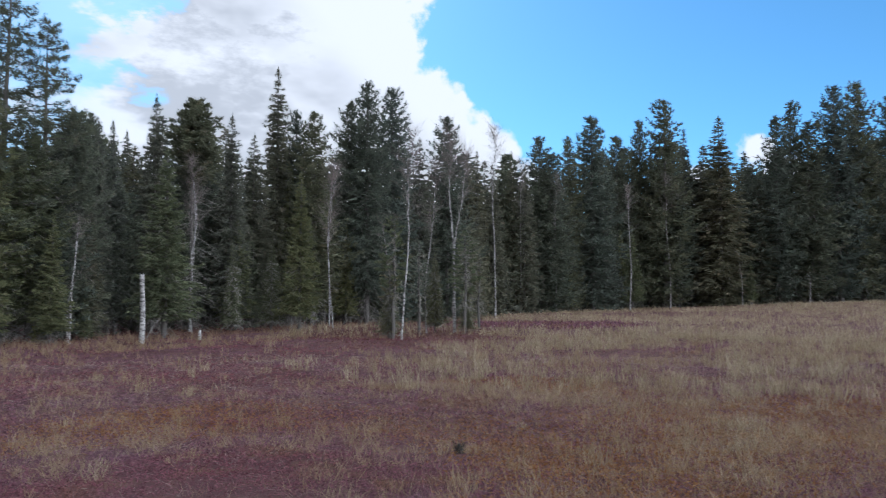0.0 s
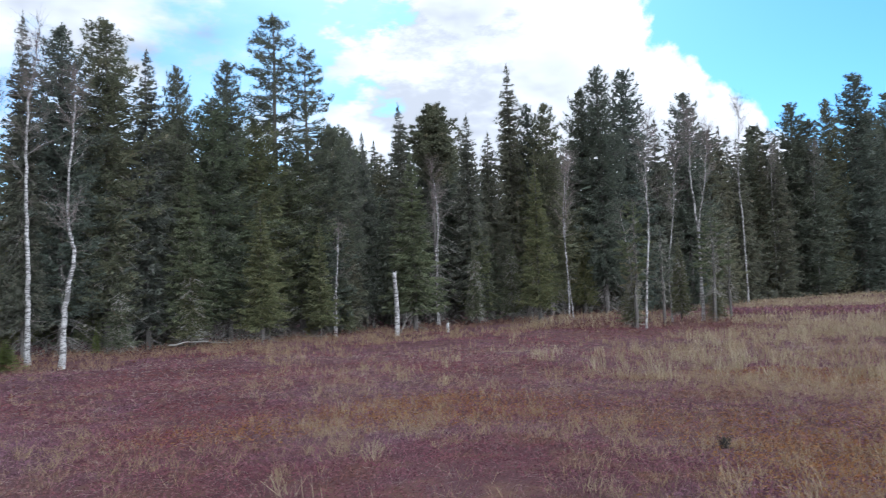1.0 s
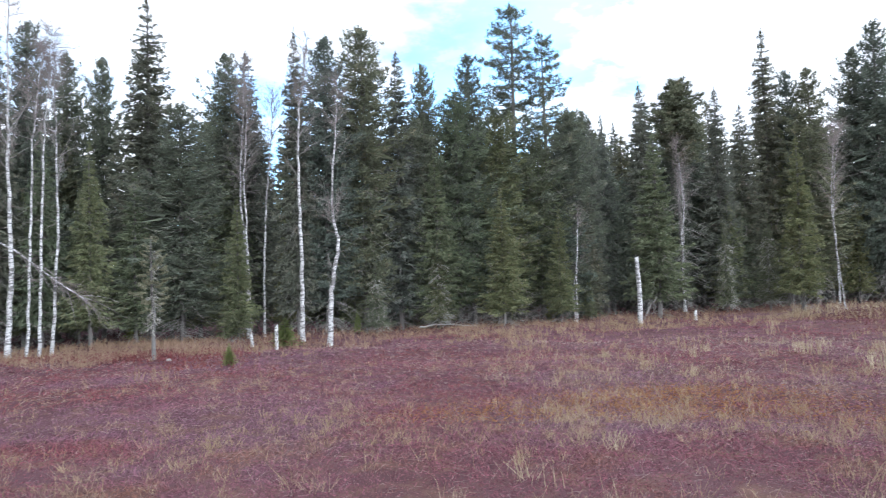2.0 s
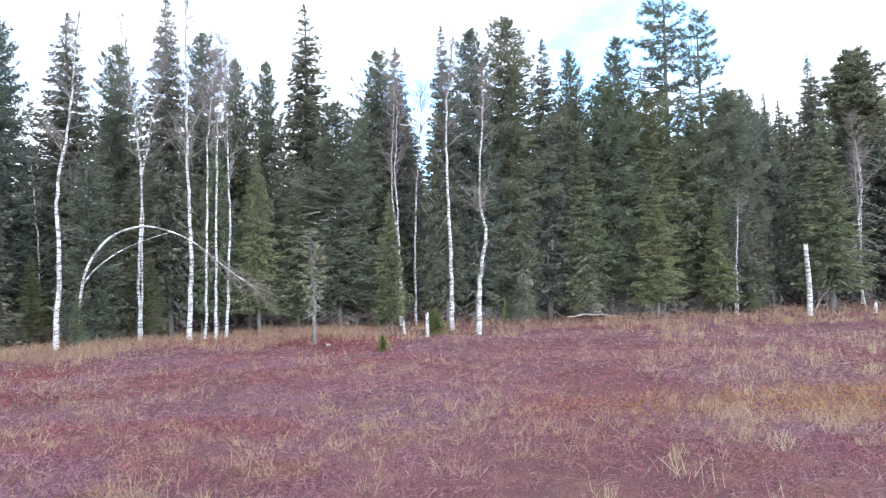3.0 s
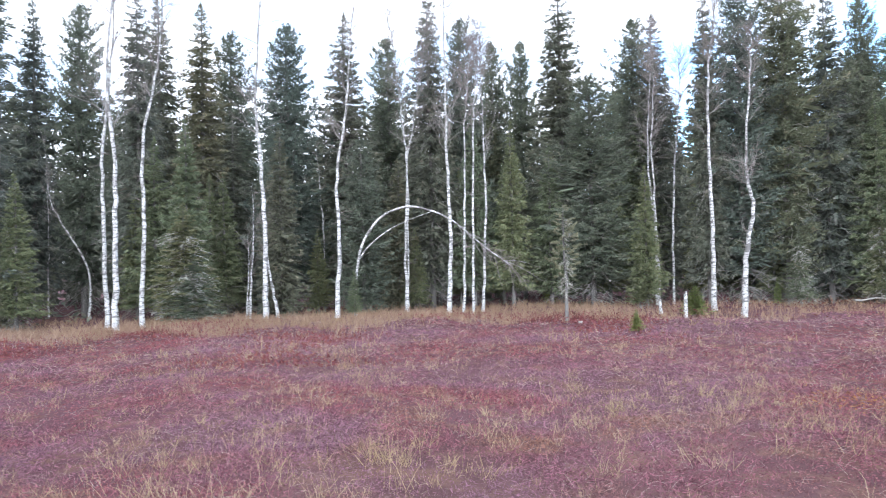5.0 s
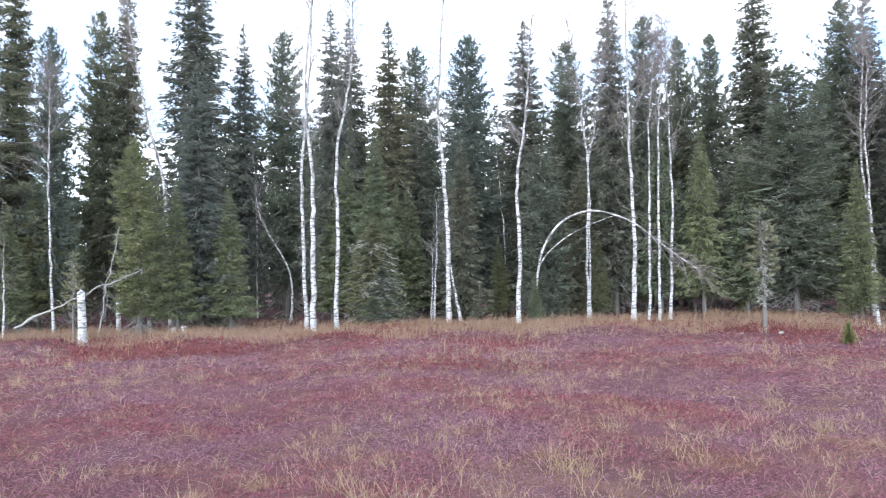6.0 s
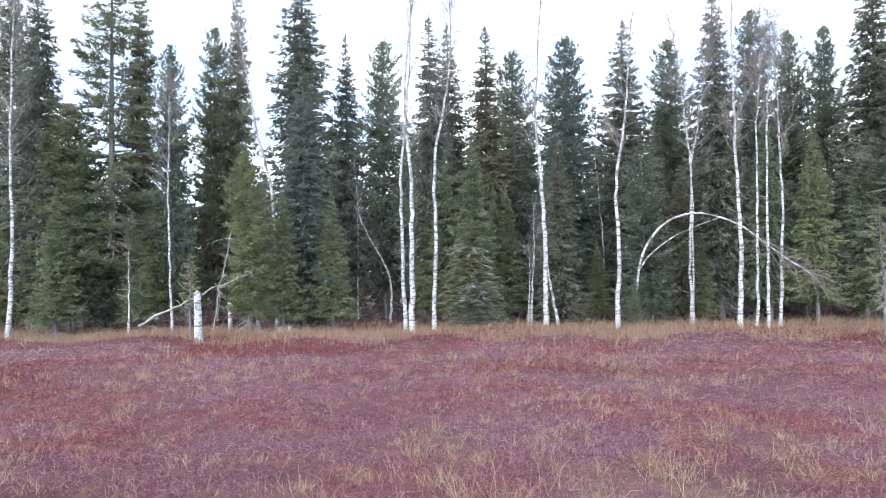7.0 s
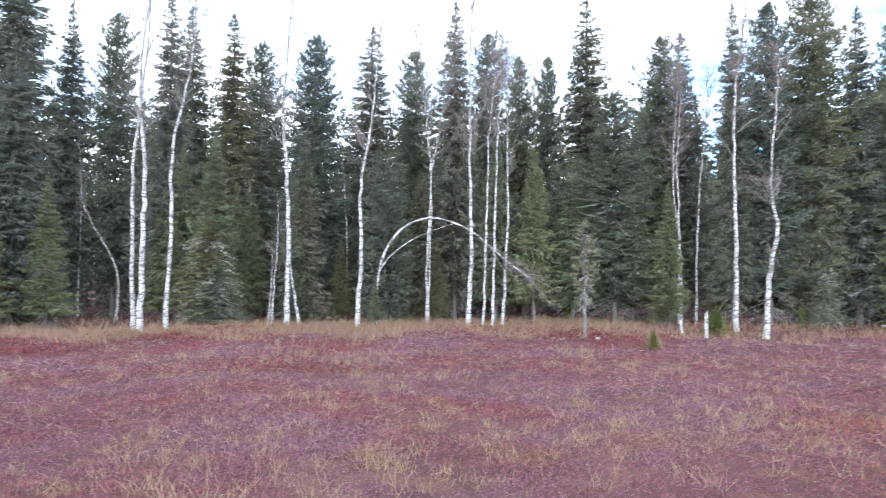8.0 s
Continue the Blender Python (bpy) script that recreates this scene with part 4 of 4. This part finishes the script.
# the bowed birch
bent_birch([(-21.08, 5.28, 0.00), (-21.08, 5.29, 0.81), (-21.07, 5.35, 1.46), (-21.02, 5.54, 2.25), (-20.88, 6.05, 2.97), (-20.65, 6.79, 3.28), (-20.43, 7.45, 3.16), (-20.20, 8.05, 2.86), (-19.99, 8.56, 2.40), (-19.81, 8.98, 2.00), (-19.66, 9.31, 1.73), (-19.50, 9.65, 1.45)], [(-21.10, 5.42, 1.73), (-21.03, 5.70, 2.11), (-20.88, 6.24, 2.56), (-20.67, 6.89, 2.89), (-20.43, 7.58, 3.14)])

# stub and fallen stems
stub((-18.65, -6.63, 0.00), (-18.65, -6.64, 0.67), (-18.64, -6.66, 1.29), thick=0.95)
fallen_log((-18.50, -8.14, 0.42), (-18.79, -7.44, 0.82), (-19.01, -6.85, 1.10), (-19.20, -6.31, 1.39), (-19.46, -5.47, 1.76), thick=0.46, limbs=44)
fallen_log((-19.80, -6.63, 0.22), (-19.84, -6.51, 1.10), (-19.88, -6.37, 1.86), (-19.95, -6.16, 2.96), thick=0.34, limbs=34, note="dead grey stem leaning beside the stub")
birch((-20.75, -9.39, 0.00), (-20.74, -9.40, 1.59), (-20.75, -9.39, 2.70), thick=0.45)
birch((-22.31, -8.78, 0.00), (-22.30, -8.82, 2.77), (-22.28, -8.85, 5.00), (-22.30, -8.81, 6.91), thick=0.6)
fallen_log((-15.24, 18.51, 0.21), (-14.57, 19.04, 0.26), (-13.79, 19.60, 0.19), thick=0.4, limbs=3, note="pale fallen stem lying before the trees")
stub((-20.86, -5.03, 0.00), (-20.86, -5.03, 0.15), thick=0.7)
stub((-20.77, -4.75, 0.00), (-20.77, -4.74, 0.16), thick=0.7)
stub((-21.43, -5.82, 0.00), (-21.42, -5.84, 0.50), thick=0.5)
stub((-23.11, -7.19, 0.00), (-23.11, -7.20, 0.89), thick=0.7)
lichen_spruce(-21.20, 0.75, 1.9, 2.60)
olive_pine(-23.88, -12.88, 7.5, 1.20)
young_spruce(-21.03, 5.25, 1.5, 1.00)
fallen_log((-10.30, 25.23, -0.06), (-10.10, 25.31, 0.38), (-9.82, 25.42, 0.83), thick=0.4, limbs=6, note="dead lichen-grey branch leaning near the stub")
pale_stone(-15.35, 9.45)
dark_tussock(0.24, 7.61)
sapling(-25.23, -12.74, 0.6, 2.20)

# small saplings in the sedge
lichen_pine(-19.07, -6.98, 2.3, 0.90)
sapling(-12.90, 9.32, 0.5, 2.00)
sapling(-15.78, 13.28, 0.85, 2.9)
sapling(-17.14, 17.54, 0.9, 1.00)
sapling(-21.76, 12.22, 1.2, 1.30, lean=(0.04, 0.06))
sapling(-13.94, 24.85, 0.9, 1.10)


# ---------------------------------------------------------------- forest behind the edge
def fill_forest():
    rng = np.random.default_rng(21)
    weight = np.cumsum(edge(np.arange(-36, 126)) ** 0.6)
    weight /= weight[-1]
    def bearing(k, count):
        """Bearings spread so that the far edge gets more trees than the near one."""
        return float(np.interp((k + rng.uniform(0, 1)) / count, weight, np.arange(-36, 126)))

    def clear(x, y, margin):
        """Whether a tree here leaves the sight of every birch free."""
        az, d = math.degrees(math.atan2(-x, y)), math.hypot(x, y)
        return all(abs(az - a) > margin or d > far + 0.4 for a, far in stems)

    # a close face of middling trees right behind the first row
    for k in range(130):
        az = bearing(k, 130)
        e = float(edge(az))
        d = e * (1.015 + 0.16 * rng.random() ** 1.3)
        top = np.interp(az, (-32, -5, 10, 25, 50, 120), (6.5, 6.5, 7.8, 8.8, 9.2, 8.8)) + rng.uniform(-4.5, 2.5)
        top = opening(az, top)
        x, y = -math.sin(radians(az)) * d, math.cos(radians(az)) * d
        h = max(2.2, 1.6 - float(lie(x, y)) + d * math.tan(radians(top)))
        wide = 0.16 * h / d * 57.3
        if not clear(x, y, min(2.2, wide)):
            continue
        kind = rng.choice(["edge_spruce", "edge_spruce", "far_spruce", "far_pine"] if d < 29 else ["edge_spruce", "edge_spruce", "forest_spruce", "forest_pine"])
        plant(str(kind), x, y, h, rng.uniform(0.9, 1.3) if kind != "edge_spruce" else rng.uniform(0.75, 1.1))
    # taller ones further in
    for k in range(110):
        az = bearing(k, 110)
        e = float(edge(az))
        d = e + rng.uniform(5, 0.5 * e + 10)
        top = np.interp(az, (-32, -5, 10, 25, 50, 98, 106, 120), (11.0, 10.8, 12.2, 12.7, 12.8, 12.0, 8.0, 8.0)) + rng.uniform(-4.5, 0.5)
        top = opening(az, top)
        x, y = -math.sin(radians(az)) * d, math.cos(radians(az)) * d
        h = max(4.0, 1.6 - float(lie(x, y)) + d * math.tan(radians(top)))
        if clear(x, y, 0.8):
            plant("forest_spruce" if rng.random() < 0.5 else "forest_pine", x, y, h, rng.uniform(0.95, 1.3))


fill_forest()


def far_woods():
    """The closed forest further in, too deep to tell its trees apart."""
    rng = np.random.default_rng(23)
    sets = []
    for k in range(330):
        az = rng.uniform(-38, 128)
        e = float(edge(az))
        d = e * rng.uniform(1.30, 1.80) + 3
        top = np.interp(az, (-32, -5, 10, 25, 50, 98, 106, 120), (9.3, 9.6, 10.2, 10.2, 10.6, 10.4, 6.8, 6.8)) + rng.uniform(-3.0, 0.8)
        top = opening(az, top)
        x, y = -math.sin(radians(az)) * d, math.cos(radians(az)) * d
        z0 = float(lie(x, y))
        h = 1.6 - z0 + d * math.tan(radians(top))
        m = 330
        u = rng.random(m) ** 0.8
        a, r = rng.uniform(0, 6.283, m), 0.13 * h * (1 - u) ** 0.8 * rng.uniform(0.3, 1.0, m)
        base = np.stack([x + np.cos(a) * r, y + np.sin(a) * r, z0 + h * (0.02 + 0.96 * u)], 1)
        go = np.stack([np.cos(a), np.sin(a), rng.uniform(-0.6, 0.5, m)], 1) + rng.normal(size=(m, 3)) * 0.4
        big = d / 30 * (0.35 + 0.65 * (1 - u))
        sets.append(sprays(base, go, rng.uniform(0.4, 0.8, m) * big, rng.uniform(0.12, 0.24, m) * big, rng))
    tagged(new("far_woods", mesh_from("far_woods", *join(sets), [SPRUCE])), "dense dark conifer forest behind the edge trees", "forest", kind="stuff")


far_woods()


# ---------------------------------------------------------------- low plants
def spots(rng, count, near, far, az_low=-36, az_high=126):
    """Random places in the open bog, evenly by area."""
    az = rng.uniform(az_low, az_high, count)
    d = np.sqrt(rng.uniform(near ** 2, far ** 2, count))
    return -np.sin(np.radians(az)) * d, np.cos(np.radians(az)) * d, az, d


def stuff(name, verts, faces, mat, label, category):
    return tagged(new(name, mesh_from(name, verts, faces, [mat])), label, category, kind="stuff")


def heath():
    rng = np.random.default_rng(31)
    sets = []
    for count, near, far, size in ((200000, 3.7, 6.8, 0.50), (230000, 6.8, 11.0, 0.60), (150000, 11.0, 17.0, 0.78), (80000, 17.0, 28.0, 1.1), (34000, 0.0, 3.9, 0.75), (60000, 3.7, 12.0, 1.25)):
        x, y, az, d = spots(rng, count, near, far) if size < 0.7 or near > 5 else spots(rng, count, near, far, *((-36, 324) if near == 0 else (126, 324)))
        keep = (d < edge(az) - 3.4 - 0.8 * np.sin(az * 0.6)) | (az > 126)
        x, y = x[keep], y[keep]
        clump = np.sin(x * 1.9 + 2 * np.sin(y * 1.3)) + np.sin(y * 2.3 + 1.7 * np.sin(x * 1.1))
        m = len(x)
        base = np.stack([x, y, lie(x, y) - 0.01 + rng.random(m) * 0.03 * size], 1)
        go = rng.normal(size=(m, 3)) * np.array([1.0, 1.0, 0.45]) + np.array([0, 0, 0.5])
        sets.append(sprays(base, go, rng.uniform(0.04, 0.13, m) * size * (1 + 0.25 * clump), rng.uniform(0.010, 0.022, m) * size, rng))
    # a lone purple drift out on the pale plain
    m = 4500
    a, f = rng.uniform(0, 6.283, m), np.sqrt(rng.random(m))
    x, y = 6.0 + (5.2 + np.sin(3 * a)) * f * np.cos(a), 38.5 + (4.2 + 0.8 * np.sin(2 * a)) * f * np.sin(a)
    base = np.stack([x, y, lie(x, y) + rng.random(m) * 0.08], 1)
    sets.append(sprays(base, rng.normal(size=(m, 3)) * 0.7 + np.array([0, 0, 0.7]), rng.uniform(0.12, 0.26, m), rng.uniform(0.05, 0.09, m), rng))
    # amber moss and leaf litter between the tufts of the eastern half
    x, y, az, d = spots(rng, 130000, 3.8, 14, -36, 50)
    drift = np.sin(x * 0.8 + 1.4 * np.sin(y * 0.5)) + np.sin(y * 0.9 + 1.2 * np.sin(x * 0.8)) + 1.7 * step(-7, 2, x) - 0.8 - 0.10 * np.maximum(0, d - 8) - 0.9 * step(22, 50, az)
    keep = drift > 0.78 + rng.normal(size=len(x)) * 0.5
    x, y, d = x[keep], y[keep], d[keep]
    m = len(x)
    base = np.stack([x, y, lie(x, y) + rng.random(m) * 0.03], 1)
    go = rng.normal(size=(m, 3)) * np.array([1, 1, 0.5]) + np.array([0, 0, 0.4])
    stuff("amber_moss", *sprays(base, go, rng.uniform(0.025, 0.07, m), rng.uniform(0.008, 0.018, m), rng), AMBER, "amber bog moss and litter between the tufts", "moss")
    # crimson drifts in the middle distance
    x, y, az, d = spots(rng, 60000, 11.5, 21, 48, 126)
    drift = np.sin(x * 0.55 + 1.2 * np.sin(y * 0.5)) + np.sin(y * 0.8 + np.sin(x * 0.9)) + 1.0 * np.exp(-((d - 16.5) / 2.2) ** 2)
    keep = (drift > 1.15 + rng.normal(size=len(x)) * 0.4) & (d < edge(az))
    x, y = x[keep], y[keep]
    m = len(x)
    base = np.stack([x, y, lie(x, y) + rng.random(m) * 0.07], 1)
    go = rng.normal(size=(m, 3)) * 0.8 + np.array([0, 0, 0.6])
    stuff("crimson_shrubs", *sprays(base, go, rng.uniform(0.05, 0.12, m), rng.uniform(0.02, 0.04, m), rng), RED, "crimson drifts of low bog leaves", "dwarf shrub")
    stuff("dwarf_shrubs", *join(sets), HEATH, "low reddish-purple dwarf shrubs covering the bog", "dwarf shrub")


heath()


def brush():
    """Low scrub on the forest floor and rusty dwarf birch along its rim."""
    rng = np.random.default_rng(35)
    x, y, az, d = spots(rng, 60000, 21, 130)
    e = edge(az)
    keep = (d > e + 1.2) & (d < e * 1.45 + 4)
    x, y, d = x[keep], y[keep], d[keep]
    m = len(x)
    tall = np.clip(np.sin(x * 0.9 + np.sin(y * 0.7)) + np.sin(y * 0.8 + 1.4), 0.1, 2) * 0.55 * (d / 26)
    base = np.stack([x, y, lie(x, y) + rng.random(m) ** 1.5 * tall], 1)
    go = rng.normal(size=(m, 3)) + np.array([0, 0, 0.6])
    stuff("forest_scrub", *blades(base, go, rng.uniform(0.2, 0.5, m) * (d / 26), rng.uniform(0.06, 0.14, m) * (d / 26), rng), SPRUCE, "dark low scrub on the forest floor", "undergrowth")
    x, y, az, d = spots(rng, 110000, 16, 60)
    depth = edge(az) - d
    island = (np.hypot(x + 1.0, (y - 27.5) * 0.7) < 3.8 + 0.8 * np.sin(x * 1.7))
    strip = (np.abs(depth - 4.3 - 0.5 * np.sin(az * 0.9)) < 0.8) & (az > 8) & (az < 72)
    rim = (depth > -1.5) & (depth < 1.2 + np.sin(az * 0.5) + np.sin(az * 1.7) + 2.2 * (1 - step(46, 62, az)))
    keep = (rim & (rng.random(len(x)) < 0.3 + 0.5 * (1 - step(46, 62, az)))) | strip | island
    x, y, d = x[keep], y[keep], d[keep]
    m = len(x)
    base = np.stack([x, y, lie(x, y) + rng.random(m) ** 1.3 * 0.32], 1)
    go = rng.normal(size=(m, 3)) + np.array([0, 0, 0.7])
    # close knee-high scrub round the birches on the low rise
    k = 16000
    turn, far = rng.uniform(0, 6.283, k), np.sqrt(rng.random(k)) * (1 + 0.25 * np.sin(rng.uniform(0, 6.283, k)))
    ix, iy = -1.5 + 3.9 * far * np.cos(turn), 26.8 + 4.2 * far * np.sin(turn)
    keep = np.sin(ix * 1.3 + np.sin(iy)) + np.sin(iy * 1.9 + 1.0) > -0.9 + 1.0 * far
    ix, iy = ix[keep], iy[keep]
    low = np.stack([ix, iy, lie(ix, iy) + rng.random(len(ix)) ** 1.5 * 0.42], 1)
    base, d, m = np.concatenate([base, low]), np.concatenate([d, np.full(len(ix), 8.0)]), m + len(ix)
    go = rng.normal(size=(m, 3)) + np.array([0, 0, 0.7])
    stuff("dwarf_birch", *blades(base, go, rng.uniform(0.045, 0.11, m) * np.minimum(d / 24, 0.85), rng.uniform(0.022, 0.045, m) * np.minimum(d / 24, 0.85), rng), RUST, "rusty red dwarf birch scrub along the trees", "dwarf shrub")


brush()


def grass_blades(x, y, length, width, rng, spread, upright=1.0):
    """Bent grass blades, three points long, as a quad and a tip."""
    m = len(x)
    base = np.stack([x, y, lie(x, y) - 0.01], 1)
    go = unit(rng.normal(size=(m, 3)) * np.array([spread, spread, 0.15]) + np.array([0, 0, upright]))
    out = unit(go * np.array([1, 1, 0]) + rng.normal(size=(m, 3)) * np.array([0.05, 0.05, 0]))
    L, w = length[:, None], width[:, None]
    mid = base + go * L * 0.6
    droop = rng.uniform(0.0, 1.25, (m, 1)) ** 1.3
    tip = mid + (go * (0.9 - 0.4 * droop) + out * 0.4 * droop - np.array([0, 0, 0.5]) * droop) * L * 0.5
    side = unit(np.cross(go, rng.normal(size=(m, 3)))) * w * 0.5
    verts = np.stack([base - side, base + side, mid + side * 0.8, mid - side * 0.8, tip], 1).reshape(-1, 3)
    k = np.arange(m)[:, None] * 5
    tris = np.concatenate([k + np.array([0, 1, 2]), k + np.array([0, 2, 3]), k + np.array([3, 2, 4])])
    return verts, tris


def tufts(rng, x, y, blades_each, height, width, radius, spread):
    m = len(x)
    size = rng.uniform(0.45, 1.25, m)
    own = np.repeat(np.arange(m), np.maximum(2, (blades_each * rng.uniform(0.25, 1.5, m) ** 1.3).astype(int)))
    k = len(own)
    bx = x[own] + rng.normal(size=k) * radius * size[own]
    by = y[own] + rng.normal(size=k) * radius * size[own]
    return grass_blades(bx, by, rng.uniform(0.5, 1.1, k) * height * size[own], np.full(k, width) * rng.uniform(0.7, 1.3, k), rng, spread)


def sedge():
    rng = np.random.default_rng(41)
    near, plain = [], []
    # scattered tufts near by, denser towards the east
    x, y, az, d = spots(rng, 5200, 3.6, 13)
    dense = 0.12 + 0.70 * step(-9, 5, x)
    patch = np.sin(x * 0.9 + 1.6 * np.sin(y * 0.6)) + np.sin(y * 1.1 + 1.3 * np.sin(x * 0.7))
    keep = rng.random(len(x)) < dense * np.clip(0.85 + 0.55 * patch, 0.12, 1.6)
    near.append(tufts(rng, x[keep], y[keep], 18, 0.29, 0.0031, 0.062, 0.48))
    # small thin tufts between them
    x, y, az, d = spots(rng, 9000, 3.6, 15)
    patch = np.sin(x * 0.5 + 1.6 * np.sin(y * 0.8)) + np.sin(y * 0.7 + 1.3 * np.sin(x * 1.2))
    keep = rng.random(len(x)) < (0.24 + 0.30 * step(-9, 6, x)) * np.clip(0.9 + 0.5 * patch, 0.1, 1.7)
    near.append(tufts(rng, x[keep], y[keep], 9, 0.20, 0.0029, 0.04, 0.50))
    x, y, az, d = spots(rng, 500, 0.8, 12, 126, 324)
    near.append(tufts(rng, x, y, 12, 0.25, 0.005, 0.05, 0.45))
    x, y, az, d = spots(rng, 60, 0.9, 3.7, -36, 126)
    near.append(tufts(rng, x, y, 12, 0.22, 0.004, 0.05, 0.45))
    # bleached clumps in drifts over the eastern half, with bare purple ground between
    x, y, az, d = spots(rng, 5200, 4.2, 30, -36, 40)
    drift = np.sin(x * 0.75 + 1.5 * np.sin(y * 0.45)) + np.sin(y * 0.6 + 1.4 * np.sin(x * 0.55)) + 0.7 * np.sin(x * 2.1 + y * 1.3)
    keep = (rng.random(len(x)) < step(-8, 8, x) * np.clip(0.42 + 0.50 * drift + 0.012 * d, 0.03, 1.0)) & (d < edge(az)) & (np.hypot(x + 1.0, (y - 27.5) * 0.8) > 4.5)
    near_by = keep & (d < 12)
    plain.append(tufts(rng, x[near_by], y[near_by], 22, 0.28, 0.0040, 0.075, 0.32))
    further = keep & (d >= 12)
    plain.append(tufts(rng, x[further], y[further], 16, 0.42, 0.0095, 0.085, 0.24))
    x, y, az, d = spots(rng, 9000, 13, 30)
    belt = edge(az) - d
    dense = 0.13 + 0.38 * step(-9, 8, x) + 0.5 * step(2, 4, belt) * (1 - step(8, 11, belt)) * (1 - step(34, 46, az))
    patch = np.sin(x * 0.6 + 1.6 * np.sin(y * 0.4)) + np.sin(y * 0.8 + 1.3 * np.sin(x * 0.5))
    keep = (rng.random(len(x)) < dense * np.clip(0.85 + 0.5 * patch, 0.15, 1.5)) & (d < edge(az) + 0.5)
    near.append(tufts(rng, x[keep], y[keep], 10, 0.32, 0.009, 0.08, 0.32))
    # the pale sedge plain towards the far edge
    x, y, az, d = spots(rng, 10000, 28, 96, -36, 12)
    thin = np.sin(x * 0.21 + 1.5 * np.sin(y * 0.13)) + np.sin(y * 0.27 + x * 0.08)
    drift = np.hypot((x - 6.0) / 5.4, (y - 38.5) / 4.4) < 0.4 + 0.8 * rng.random(len(x))
    keep = (d < edge(az) + 0.5) & (rng.random(len(x)) < 0.75 + 0.35 * thin) & ~drift
    plain.append(tufts(rng, x[keep], y[keep], 7, 0.44, 0.026, 0.25, 0.3))
    stuff("plain_sedge", *join(plain), BLEACH, "bleached clumps of sedge on the open plain", "grass")
    stuff("sedge_tufts", *join(near), STRAW, "dry straw-coloured sedge tufts scattered over the bog", "grass")
    # the golden belt along the trees
    az = rng.uniform(2, 126, 8200)
    az = az[(az > 54) | (rng.random(len(az)) < 0.40)]       # thinner where the dwarf birch grows
    d = edge(az) + 2.0 - (6.2 + 0.9 * np.sin(az * 0.6)) * rng.random(len(az)) ** 0.9
    x, y = -np.sin(np.radians(az)) * d, np.cos(np.radians(az)) * d
    stuff("edge_sedge", *tufts(rng, x, y, 9, 0.32, 0.009, 0.13, 0.38), GOLD, "golden brown sedge belt along the trees", "grass")
    # long pale blades that lie bent over the shrubs
    x, y, az, d = spots(rng, 105000, 3.8, 20)
    keep = rng.random(len(x)) < 0.45 + 0.3 * step(-12, 5, x)
    x, y, d = x[keep], y[keep], d[keep]
    m = len(x)
    stuff("lodged_sedge", *grass_blades(x, y, rng.uniform(0.07, 0.22, m), 0.0025 * np.maximum(1, d / 6.0), rng, 1.5, 0.45), PALE, "long pale sedge blades lying over the shrubs", "grass")


sedge()

# a template that nothing used is taken away again
for entries in stock.values():
    for root, used in entries:
        if not used:
            for ob in (*root.children_recursive, root):
                bpy.data.objects.remove(ob)
